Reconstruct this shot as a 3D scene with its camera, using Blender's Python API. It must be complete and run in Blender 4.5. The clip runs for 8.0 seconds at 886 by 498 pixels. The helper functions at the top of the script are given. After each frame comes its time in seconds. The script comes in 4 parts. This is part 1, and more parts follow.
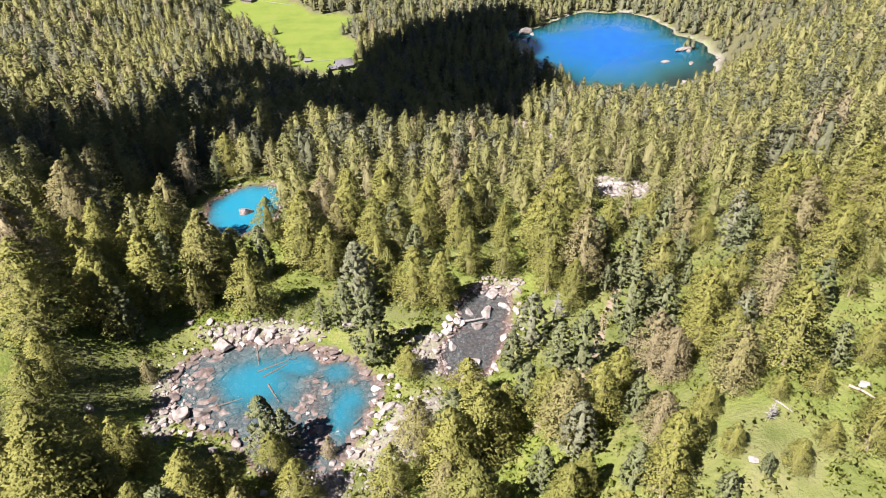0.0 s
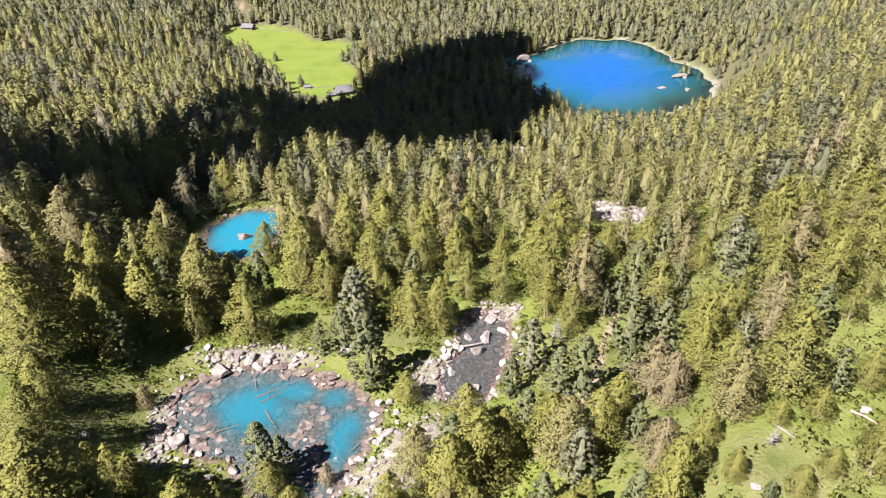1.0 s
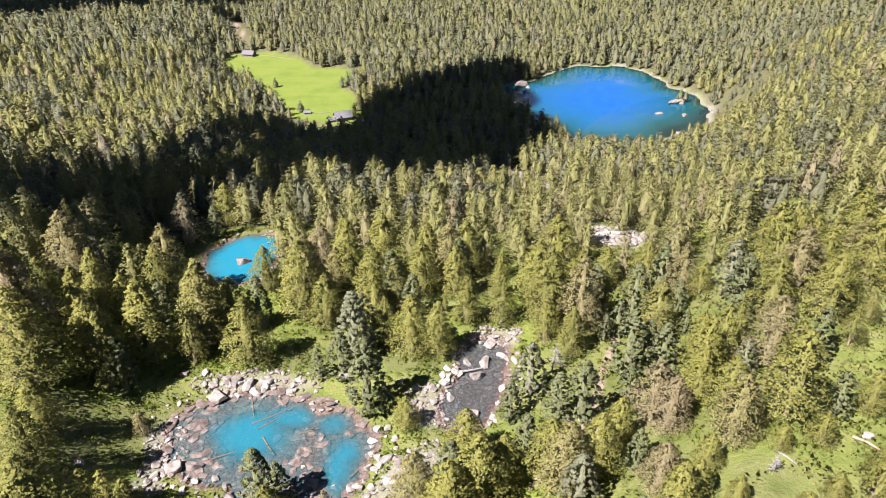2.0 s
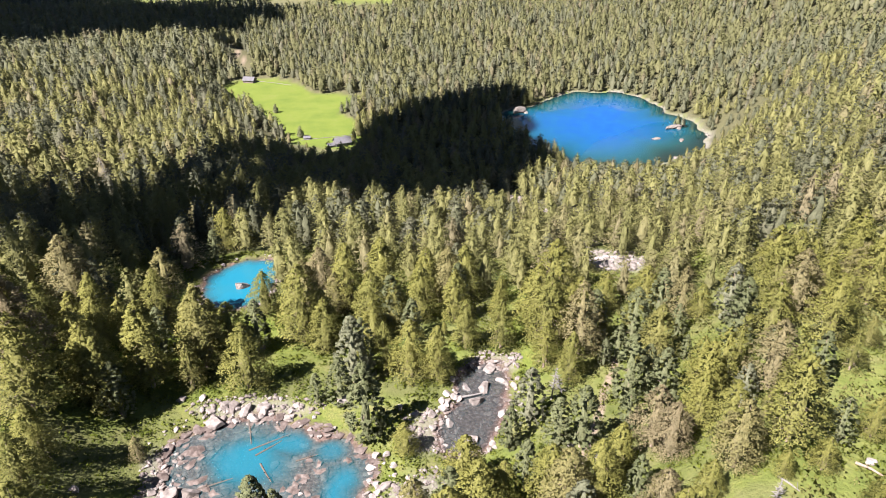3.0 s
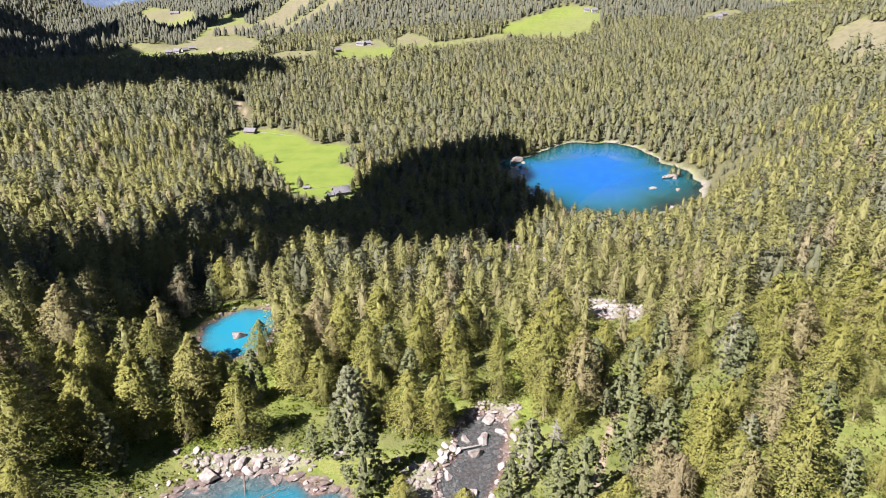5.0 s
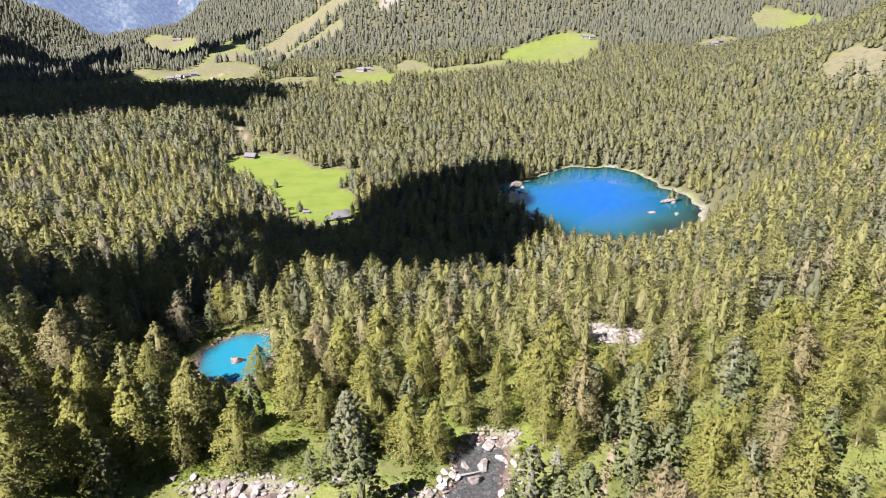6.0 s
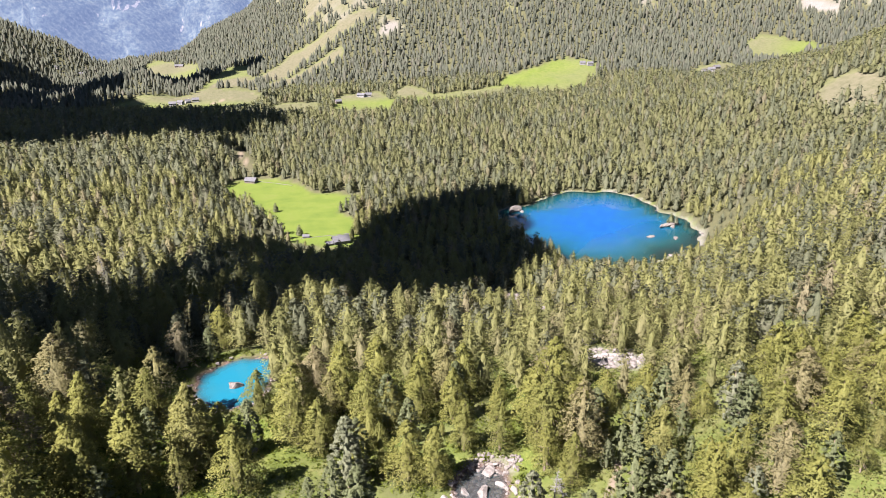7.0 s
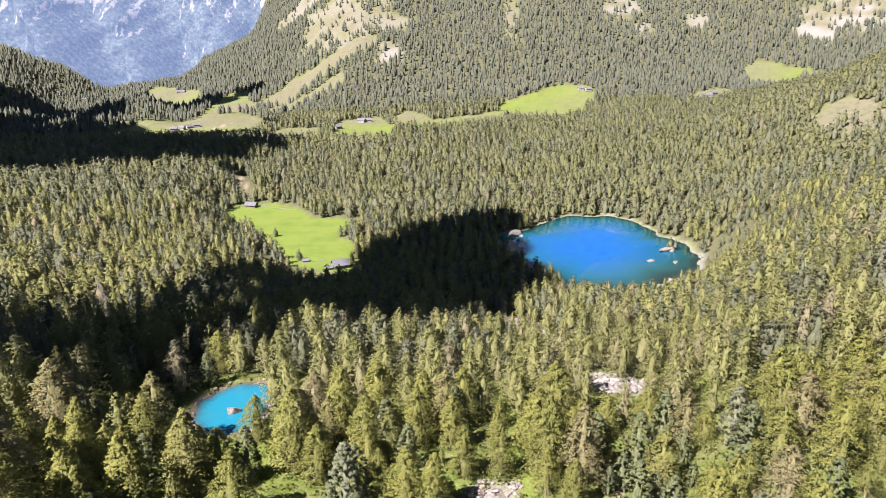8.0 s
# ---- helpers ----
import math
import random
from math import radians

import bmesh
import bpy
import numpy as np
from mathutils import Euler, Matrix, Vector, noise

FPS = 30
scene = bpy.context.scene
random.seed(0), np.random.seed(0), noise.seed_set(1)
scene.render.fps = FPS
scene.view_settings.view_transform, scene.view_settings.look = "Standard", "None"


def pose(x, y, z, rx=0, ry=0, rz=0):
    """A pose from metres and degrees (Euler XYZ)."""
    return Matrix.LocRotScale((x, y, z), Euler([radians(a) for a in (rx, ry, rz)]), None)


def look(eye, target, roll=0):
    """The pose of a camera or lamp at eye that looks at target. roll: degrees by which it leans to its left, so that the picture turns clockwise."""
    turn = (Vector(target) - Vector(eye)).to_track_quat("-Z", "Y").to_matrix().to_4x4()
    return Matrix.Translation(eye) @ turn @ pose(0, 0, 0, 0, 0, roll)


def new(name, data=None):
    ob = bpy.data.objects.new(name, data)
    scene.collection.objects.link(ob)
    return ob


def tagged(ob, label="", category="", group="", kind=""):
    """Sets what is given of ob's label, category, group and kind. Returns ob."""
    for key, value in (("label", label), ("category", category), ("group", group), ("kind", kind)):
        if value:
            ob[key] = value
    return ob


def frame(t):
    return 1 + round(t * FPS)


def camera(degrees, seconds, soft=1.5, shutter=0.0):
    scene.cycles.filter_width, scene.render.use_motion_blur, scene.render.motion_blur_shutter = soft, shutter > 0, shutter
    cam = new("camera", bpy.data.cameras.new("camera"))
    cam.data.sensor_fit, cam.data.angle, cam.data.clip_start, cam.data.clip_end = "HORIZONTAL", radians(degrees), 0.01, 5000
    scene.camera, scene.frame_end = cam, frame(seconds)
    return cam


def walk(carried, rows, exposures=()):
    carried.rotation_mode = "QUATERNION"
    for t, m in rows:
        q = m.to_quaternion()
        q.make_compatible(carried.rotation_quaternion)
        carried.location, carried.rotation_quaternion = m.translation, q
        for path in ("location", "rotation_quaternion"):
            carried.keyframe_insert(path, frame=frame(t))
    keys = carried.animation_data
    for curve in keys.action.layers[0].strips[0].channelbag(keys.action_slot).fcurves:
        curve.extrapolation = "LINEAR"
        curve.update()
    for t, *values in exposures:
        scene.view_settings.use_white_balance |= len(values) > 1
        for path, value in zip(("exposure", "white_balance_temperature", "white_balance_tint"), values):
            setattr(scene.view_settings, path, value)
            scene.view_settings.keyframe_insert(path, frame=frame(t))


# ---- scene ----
# ---------- camera ----------
cam = camera(64.86, 8.0, soft=0.8)
walk(cam, [
    (0, pose(0, 0, 190, 55.434, 0.046, 0.342)),
    (1, pose(0, 0, 190, 57.464, 0.021, 0.234)),
    (2, pose(0, 0, 190, 59.485, 0.001, 0.137)),
    (3, pose(0, 0, 190, 61.499, -0.013, 0.052)),
    (4, pose(0, 0, 190, 63.505, -0.022, -0.023)),
    (5, pose(0, 0, 190, 65.506, -0.026, -0.087)),
    (6, pose(0, 0, 190, 67.503, -0.024, -0.139)),
    (7, pose(0, 0, 190, 69.497, -0.017, -0.181)),
    (8, pose(0, 0, 190, 71.488, -0.006, -0.211)),
], exposures=[(0, 2.55, 6300, 22), (8, 2.52, 6150, 22)])

# ---------- light ----------
SUN_EL, SUN_AZ = radians(50), radians(180 + 50)      # azimuth clockwise from +y
SUN_DIR = Vector((math.sin(SUN_AZ) * math.cos(SUN_EL), math.cos(SUN_AZ) * math.cos(SUN_EL), math.sin(SUN_EL)))
world = bpy.data.worlds.new("sky")
scene.world = world
world.use_nodes = True
wn = world.node_tree.nodes
sky = wn.new("ShaderNodeTexSky")
sky.sky_type, sky.sun_disc = "NISHITA", False
sky.sun_elevation, sky.sun_rotation = SUN_EL, SUN_AZ
sky.altitude, sky.air_density, sky.dust_density, sky.ozone_density = 2200, 1.0, 0.5, 1.2
wn["Background"].inputs["Strength"].default_value = 0.027
world.node_tree.links.new(sky.outputs[0], wn["Background"].inputs["Color"])
sun_data = bpy.data.lights.new("sun", "SUN")
sun_data.energy, sun_data.angle, sun_data.color = 5.0, radians(0.5), (1.0, 0.95, 0.86)
sun = new("sun", sun_data)
sun.matrix_world = look(SUN_DIR * 1500, (0, 0, 0))

# ---------- materials ----------


def material(name, rough=0.8, spec=0.3):
    """A fresh node material: its nodes, links and principled shader."""
    m = bpy.data.materials.new(name)
    m.use_nodes = True
    nt = m.node_tree
    b = nt.nodes["Principled BSDF"]
    b.inputs["Roughness"].default_value = rough
    b.inputs["Specular IOR Level"].default_value = spec
    return m, nt, b


def add(nt, kind, **values):
    n = nt.nodes.new(kind)
    for k, v in values.items():
        n.inputs[k.replace("_", " ")].default_value = v
    return n


def world_noise(nt, scale, detail=4.0, rough=0.6):
    """Noise in world metres; scale is waves per metre."""
    geo = nt.nodes.new("ShaderNodeNewGeometry")
    n = add(nt, "ShaderNodeTexNoise", Scale=scale, Detail=detail, Roughness=rough)
    nt.links.new(geo.outputs["Position"], n.inputs["Vector"])
    return n.outputs[0]


def ramp(nt, fac, stops):
    r = nt.nodes.new("ShaderNodeValToRGB")
    e = r.color_ramp.elements
    e[0].position, e[0].color = stops[0][0], (*stops[0][1], 1)
    e[1].position, e[1].color = stops[-1][0], (*stops[-1][1], 1)
    for p, c in stops[1:-1]:
        k = e.new(p)
        k.color = (*c, 1)
    nt.links.new(fac, r.inputs[0])
    return r.outputs[0]


def mix(nt, fac, a, b, mode="MIX"):
    n = nt.nodes.new("ShaderNodeMix")
    n.data_type, n.blend_type = "RGBA", mode
    for socket, v in ((n.inputs[0], fac), (n.inputs[6], a), (n.inputs[7], b)):
        if isinstance(v, (int, float)):
            socket.default_value = v
        elif isinstance(v, tuple):
            socket.default_value = (*v, 1)
        else:
            nt.links.new(v, socket)
    return n.outputs[2]


def attribute(nt, name):
    a = nt.nodes.new("ShaderNodeAttribute")
    a.attribute_name = name
    return a.outputs["Fac"]


def relief(nt, b, height, strength, dist):
    n = add(nt, "ShaderNodeBump", Strength=strength, Distance=dist)
    nt.links.new(height, n.inputs["Height"])
    nt.links.new(n.outputs[0], b.inputs["Normal"])


def gain(nt, fac, lo, hi):
    """The value spread so that lo becomes 0 and hi becomes 1."""
    n = nt.nodes.new("ShaderNodeMapRange")
    n.inputs["From Min"].default_value, n.inputs["From Max"].default_value = lo, hi
    nt.links.new(fac, n.inputs["Value"])
    return n.outputs[0]


def ground_material():
    m, nt, b = material("mountain_ground", 0.95, 0.1)
    fine, mid, big = world_noise(nt, 1.3, 6), world_noise(nt, 0.16, 5), world_noise(nt, 0.02, 4)
    shrub = ramp(nt, mid, [(0.3, (0.0467, 0.0663, 0.0085)), (0.48, (0.085, 0.1071, 0.0145)), (0.6, (0.119, 0.1275, 0.0272)), (0.75, (0.136, 0.119, 0.051))])
    shrub = mix(nt, gain(nt, fine, 0.35, 0.7), shrub, (0.05, 0.075, 0.010), "MIX")
    dry = ramp(nt, mid, [(0.3, (0.0558, 0.0541, 0.0295)), (0.5, (0.0787, 0.0738, 0.0435)), (0.7, (0.0943, 0.082, 0.0541))])
    lawn = ramp(nt, world_noise(nt, 0.05, 5), [(0.3, (0.056, 0.0816, 0.0136)), (0.55, (0.0752, 0.0992, 0.0168)), (0.75, (0.0848, 0.096, 0.0256))])
    rock = ramp(nt, fine, [(0.3, (0.0858, 0.078, 0.0702)), (0.55, (0.1443, 0.1342, 0.1232)), (0.75, (0.2028, 0.1919, 0.1763))])
    bed = ramp(nt, fine, [(0.3, (0.032, 0.0208, 0.0176)), (0.5, (0.068, 0.0464, 0.0384)), (0.7, (0.12, 0.092, 0.08))])
    pale = ramp(nt, mid, [(0.3, (0.0558, 0.064, 0.0205)), (0.5, (0.0804, 0.082, 0.0344)), (0.7, (0.0943, 0.0902, 0.0459))])
    litter_and_shade = ramp(nt, fine, [(0.3, (0.035, 0.036, 0.018)), (0.7, (0.075, 0.072, 0.035))])
    earth = ramp(nt, fine, [(0.3, (0.1125, 0.0863, 0.06)), (0.7, (0.18, 0.1462, 0.1087))])
    col = mix(nt, gain(nt, big, 0.4, 0.65), shrub, mix(nt, 0.45, shrub, dry))
    for name, c in (("litter_and_shade", litter_and_shade), ("meadow", lawn), ("dry", dry), ("pale_grass", pale), ("rock", rock), ("bed", bed), ("path", earth)):
        col = mix(nt, attribute(nt, name), col, c)
    nt.links.new(col, b.inputs["Base Color"])
    relief(nt, b, fine, 0.9, 0.35)
    return m


def foliage_material(name, dark, light, accent, use_tint, speckle=0.55):
    m, nt, b = material(name, 0.7, 0.15)
    if use_tint:
        vary = attribute(nt, "tint")
    else:
        vary = nt.nodes.new("ShaderNodeObjectInfo").outputs["Random"]
    isl = nt.nodes.new("ShaderNodeNewGeometry").outputs["Random Per Island"]
    col = ramp(nt, vary, [(0.0, dark), (0.45, light), (0.8, mix_rgb(light, dark, 0.4)), (1.0, accent)])
    col = mix(nt, attribute(nt, "twig"), col, (0.135, 0.122, 0.082))
    grain = gain(nt, world_noise(nt, 1.3 if use_tint else 2.6, 4, 0.75), 0.36, 0.64)
    col = mix(nt, 0.45, col, ramp(nt, grain, [(0.0, (0.5, 0.51, 0.5)), (0.5, (0.98, 0.98, 0.98)), (1.0, (1.3, 1.28, 1.24))]), "MULTIPLY")
    col = mix(nt, speckle, col, ramp(nt, isl, [(0.0, (0.62, 0.62, 0.58)), (0.5, (1.0, 1.0, 1.0)), (1.0, (1.25, 1.22, 1.15))]), "MULTIPLY")
    nt.links.new(col, b.inputs["Base Color"])
    tr = nt.nodes.new("ShaderNodeBsdfTranslucent")
    nt.links.new(col, tr.inputs["Color"])
    sh = add(nt, "ShaderNodeMixShader", Fac=0.5)
    nt.links.new(b.outputs[0], sh.inputs[1])
    nt.links.new(tr.outputs[0], sh.inputs[2])
    nt.links.new(sh.outputs[0], nt.nodes["Material Output"].inputs["Surface"])
    return m


def mix_rgb(a, b, u):
    return tuple(p * (1 - u) + q * u for p, q in zip(a, b))


def bark_material(name, dark, light):
    m, nt, b = material(name, 0.9, 0.15)
    n = world_noise(nt, 5.0, 5)
    nt.links.new(ramp(nt, n, [(0.3, dark), (0.7, light)]), b.inputs["Base Color"])
    relief(nt, b, n, 0.6, 0.05)
    return m


def stone_material(name, dark, mid_tone, light):
    m, nt, b = material(name, 0.85, 0.25)
    n, fine = world_noise(nt, 0.8, 6), world_noise(nt, 6.0, 4)
    col = ramp(nt, n, [(0.3, dark), (0.5, mid_tone), (0.68, light)])
    isl = nt.nodes.new("ShaderNodeNewGeometry").outputs["Random Per Island"]
    col = mix(nt, 0.8, col, ramp(nt, isl, [(0.0, (0.6, 0.56, 0.53)), (0.5, (0.95, 0.93, 0.91)), (1.0, (1.15, 1.13, 1.1))]), "MULTIPLY")
    obj = nt.nodes.new("ShaderNodeObjectInfo").outputs["Random"]
    col = mix(nt, 0.6, col, ramp(nt, obj, [(0.0, (0.7, 0.64, 0.6)), (1.0, (1.15, 1.12, 1.1))]), "MULTIPLY")
    nt.links.new(col, b.inputs["Base Color"])
    relief(nt, b, fine, 0.5, 0.08)
    return m


def water_material(name, shallow, deep, clear, gloss_rough=0.03, ior=1.33):
    """Silty mountain water: the deeper, the less of the bed shows through; a real water gloss on top."""
    m, nt, b = material(name)
    nt.nodes.remove(b)
    depth = attribute(nt, "depth")
    body = nt.nodes.new("ShaderNodeBsdfDiffuse")
    far_noise = world_noise(nt, 0.12, 4)
    tone = mix(nt, gain(nt, depth, 0.3, 1.0), shallow, deep)
    nt.links.new(mix(nt, gain(nt, far_noise, 0.35, 0.75), tone, mix(nt, 0.35, tone, shallow)), body.inputs["Color"])
    see = add(nt, "ShaderNodeBsdfTransparent")
    see.inputs["Color"].default_value = (*clear, 1)
    a = nt.nodes.new("ShaderNodeMixShader")
    nt.links.new(depth, a.inputs[0])
    nt.links.new(see.outputs[0], a.inputs[1])
    nt.links.new(body.outputs[0], a.inputs[2])
    gl = add(nt, "ShaderNodeBsdfGlossy", Roughness=gloss_rough)
    bump = add(nt, "ShaderNodeBump", Strength=0.05, Distance=0.02)
    nt.links.new(world_noise(nt, 2.5, 3), bump.inputs["Height"])
    nt.links.new(bump.outputs[0], gl.inputs["Normal"])
    fr = add(nt, "ShaderNodeFresnel", IOR=ior)
    top = nt.nodes.new("ShaderNodeMixShader")
    nt.links.new(fr.outputs[0], top.inputs[0])
    nt.links.new(a.outputs[0], top.inputs[1])
    nt.links.new(gl.outputs[0], top.inputs[2])
    nt.links.new(top.outputs[0], nt.nodes["Material Output"].inputs["Surface"])
    return m


def plain_material(name, colour, rough=0.8, vary=0.25, scale=3.0):
    m, nt, b = material(name, rough, 0.3)
    n = world_noise(nt, scale, 5)
    nt.links.new(ramp(nt, n, [(0.3, mix_rgb(colour, (0, 0, 0), vary)), (0.7, mix_rgb(colour, (1, 1, 1), vary * 0.3))]), b.inputs["Base Color"])
    relief(nt, b, n, 0.3, 0.05)
    return m


GROUND = ground_material()
LARCH = foliage_material("larch_needles", (0.132, 0.136, 0.036), (0.174, 0.173, 0.045), (0.18, 0.154, 0.086), False, 0.25)
PINE = foliage_material("pine_needles", (0.094, 0.11, 0.05), (0.134, 0.15, 0.072), (0.16, 0.166, 0.11), False, 0.22)
LARCH_FAR = foliage_material("larch_wood", (0.132, 0.135, 0.048), (0.17, 0.169, 0.06), (0.164, 0.143, 0.083), True, 0.2)
# darker, greyer copy of the larch colour: distant dimming and haze put in
LARCH_FAR_DIM = foliage_material("larch_wood_dim", (0.1, 0.106, 0.046), (0.13, 0.132, 0.056), (0.132, 0.118, 0.07), True, 0.2)
PINE_FAR = foliage_material("pine_wood", (0.078, 0.087, 0.048), (0.113, 0.12, 0.07), (0.13, 0.128, 0.086), True, 0.2)
# needles greyed and blued: the air haze is painted into this colour
MOUNTAIN_HAZED = foliage_material("hazed_conifers", (0.066, 0.074, 0.054), (0.096, 0.102, 0.072), (0.11, 0.106, 0.08), True, 0.25)
SHRUB = foliage_material("shrub_leaves", (0.06, 0.083, 0.010), (0.102, 0.122, 0.016), (0.14, 0.138, 0.048), True, 0.4)
BARK = bark_material("bark", (0.10, 0.075, 0.055), (0.24, 0.19, 0.15))
SUNKEN = bark_material("sodden_wood", (0.04, 0.032, 0.026), (0.08, 0.068, 0.056))
DEADWOOD = bark_material("weathered_wood", (0.09, 0.084, 0.078), (0.168, 0.159, 0.15))
STONE = stone_material("pale_granite", (0.078, 0.071, 0.065), (0.145, 0.133, 0.125), (0.195, 0.184, 0.176))
LAKE_STONE = stone_material("lichen_grey_rock", (0.048, 0.044, 0.04), (0.104, 0.096, 0.088), (0.16, 0.148, 0.136))
BROWN_STONE = stone_material("wet_brown_stone", (0.046, 0.036, 0.032), (0.09, 0.075, 0.068), (0.145, 0.127, 0.118))
POND_WATER = water_material("turquoise_pond_water", (0.0144, 0.08, 0.1), (0.0048, 0.088, 0.132), (0.86, 0.92, 0.92))
STREAM_WATER = water_material("clear_stream_water", (0.024, 0.044, 0.048), (0.02, 0.044, 0.052), (0.85, 0.86, 0.86))
LAKE_WATER = water_material("deep_blue_lake_water", (0.0075, 0.094, 0.106), (0.0008, 0.038, 0.185), (0.42, 0.72, 0.8), 0.015, 1.6)

# ---------- land ----------
# heights in metres above the lake along bearings that leave the hovering point: near land, then far land
NEAR_D = [0, 45, 80, 120, 190, 300, 430, 560, 740, 1000]
NEAR = {
    -38: [92, 93, 93, 95, 96, 86, 66, 54, 50, 42],
    -24: [92, 91, 86, 82, 76, 62, 40, 30, 34, 30],
    -9: [92, 90, 83, 80, 75, 50, 16, 2, 2, 10],
    5: [92, 92, 85, 82, 76, 44, 8, 0, 5, 18],
    19: [92, 97, 94, 86, 78, 52, 16, 2, 8, 40],
    34: [92, 106, 110, 108, 104, 94, 84, 76, 84, 140],
}
FAR_D = [1150, 1300, 1500, 1700, 1950, 2200, 2700, 3400, 4800]
FAR = {
    -38: [34, 30, 60, 110, 190, 240, 150, 60, -100],
    -31.5: [6, -20, -20, -5, 70, 112, -160, -360, -700],
    -28: [2, -20, -5, -30, -22, 58, -160, -360, -700],
    -25: [4, -12, 22, -28, -30, -15, -160, -360, -700],
    -22.5: [5, -3, 34, -10, -8, -2, -160, -360, -700],
    -20.5: [6, 1, 4, -8, 0, 8, -140, -360, -700],
    -18: [8, 4, 6, 10, 24, 40, 42, -200, -500],
    -15: [8, 6, 10, 22, 46, 76, 100, 60, 0],
    -13: [8, 8, 16, 40, 78, 120, 185, 260, 300],
    -6: [10, 14, 45, 110, 190, 280, 450, 700, 1100],
    8: [22, 32, 70, 130, 210, 300, 500, 800, 1100],
    20: [44, 44, 62, 95, 170, 270, 480, 750, 1000],
    27: [92, 70, 56, 88, 150, 250, 450, 700, 1000],
    34: [150, 140, 110, 110, 160, 250, 450, 700, 1000],
}


def smooth(a, b, v):
    u = np.clip((v - a) / (b - a), 0, 1)
    return u * u * (3 - 2 * u)

def at_bearing(table, az):
    """The table's heights at every bearing; past its ends they drift to the mean of both ends."""
    keys = np.array(sorted(table), float)
    rows = np.array([table[k] for k in sorted(table)], float)
    i = np.clip(np.searchsorted(keys, az) - 1, 0, len(keys) - 2)
    u = np.clip((az - keys[i]) / (keys[i + 1] - keys[i]), 0, 1)
    w = (0.5 * u + 0.5 * u * u * (3 - 2 * u))[:, None]
    h = rows[i] * (1 - w) + rows[i + 1] * w
    away = (smooth(-keys[0], 180, -az) + smooth(keys[-1], 180, az))[:, None]
    return h + (0.5 * (rows[0] + rows[-1]) - h) * away


def base_land(x, y):
    """Smooth heights without overshoot from knot to knot along each bearing."""
    r, az = np.hypot(x, y).ravel(), np.degrees(np.arctan2(x, y)).ravel()
    ys = np.concatenate([at_bearing(NEAR, az), at_bearing(FAR, az)], 1)
    xs = np.array(NEAR_D + FAR_D, float)
    d = np.diff(ys, axis=1) / np.diff(xs)
    m = np.zeros_like(ys)
    p, q = d[:, 1:], d[:, :-1]
    m[:, 1:-1] = np.where(p * q > 0, 2 * p * q / np.where(np.abs(p + q) < 1e-9, 1, p + q), 0)
    i = np.clip(np.searchsorted(xs, r) - 1, 0, len(xs) - 2)
    k = np.arange(len(r))
    h = xs[i + 1] - xs[i]
    u = np.clip((r - xs[i]) / h, 0, 1)
    z = ((1 + 2 * u) * (1 - u) ** 2 * ys[k, i] + u * (1 - u) ** 2 * h * m[k, i]
         + u * u * (3 - 2 * u) * ys[k, i + 1] + u * u * (u - 1) * h * m[k, i + 1])
    return z.reshape(np.shape(x))


def lattice(i, j, seed):
    h = np.sin(i * 127.1 + j * 311.7 + seed * 74.7) * 43758.5453
    return h - np.floor(h)


def rough_land(x, y, size, seed):
    """Smooth random height between -1 and 1 with humps about size metres apart."""
    u, v = x / size, y / size
    i, j = np.floor(u), np.floor(v)
    a, b = u - i, v - j
    a, b = a * a * (3 - 2 * a), b * b * (3 - 2 * b)
    top = lattice(i, j, seed) * (1 - a) + lattice(i + 1, j, seed) * a
    low = lattice(i, j + 1, seed) * (1 - a) + lattice(i + 1, j + 1, seed) * a
    return (top * (1 - b) + low * b) * 2 - 1


# level places: centre, mean reach and its waves round the rim, level
LAKE = dict(at=(138.5, 575.8), rim=[88.3, -4.6, -5.2, -8.2, 1.3, -3.6, -2.4, 3.7, -3.5], level=0.0, deep=9.0, steep=0.075, verge=45)
POND = dict(at=(-35.4, 102.6), rim=[18.8, 0.3, 0.6, 2.0, -3.4, -1.3, 1.3, 0.4, 0.8, 0.2, 0.2], level=81.0, deep=1.5, steep=0.16, verge=38)
STREAM = dict(at=(6.6, 124.9), rim=[9.9, 1.9, -0.6, -4.8, 2.7, 0.0, 0.0, 0.6, -1.2], level=81.0, deep=0.45, steep=0.2, verge=12)
TARN = dict(at=(-64.8, 189.8), rim=[13.4, 0.4, 0.9, -2.1, 0.3, -0.8, -0.1, -0.1, -0.4], level=74.0, deep=2.2, steep=0.35, verge=18)
MEADOW = dict(at=(-135.4, 599.7), rim=[64.7, 8.4, 12.8, -13.7, -30.6, -1.4, 5.2, -13.6, 12.5], level=3.0, deep=0.0, steep=0.0, verge=60)
LEVELS = [LAKE, POND, STREAM, TARN, MEADOW]


def rim_at(place, th):
    c = place["rim"]
    r = np.full_like(th, c[0])
    for k in range(1, (len(c) + 1) // 2):
        r = r + c[2 * k - 1] * np.cos(k * th) + c[2 * k] * np.sin(k * th)
    return r


def past_rim(place, x, y):
    """Metres outside the rim (negative inside)."""
    dx, dy = x - place["at"][0], y - place["at"][1]
    th = np.arctan2(dy, dx)
    wave = 0.05 * place["rim"][0] * (0.5 * np.sin(7 * th + 1) + 0.4 * np.sin(12 * th) + 0.3 * np.sin(19 * th + 2))
    return np.hypot(dx, dy) - rim_at(place, th) - wave


def near_spot(x, y, cx, cy, rx, ry, turn=0.0):
    """1 inside an oval, falling to 0 at its edge."""
    c, s = math.cos(radians(turn)), math.sin(radians(turn))
    u, v = (x - cx) * c + (y - cy) * s, -(x - cx) * s + (y - cy) * c
    return smooth(1.15, 0.75, np.hypot(u / rx, v / ry))


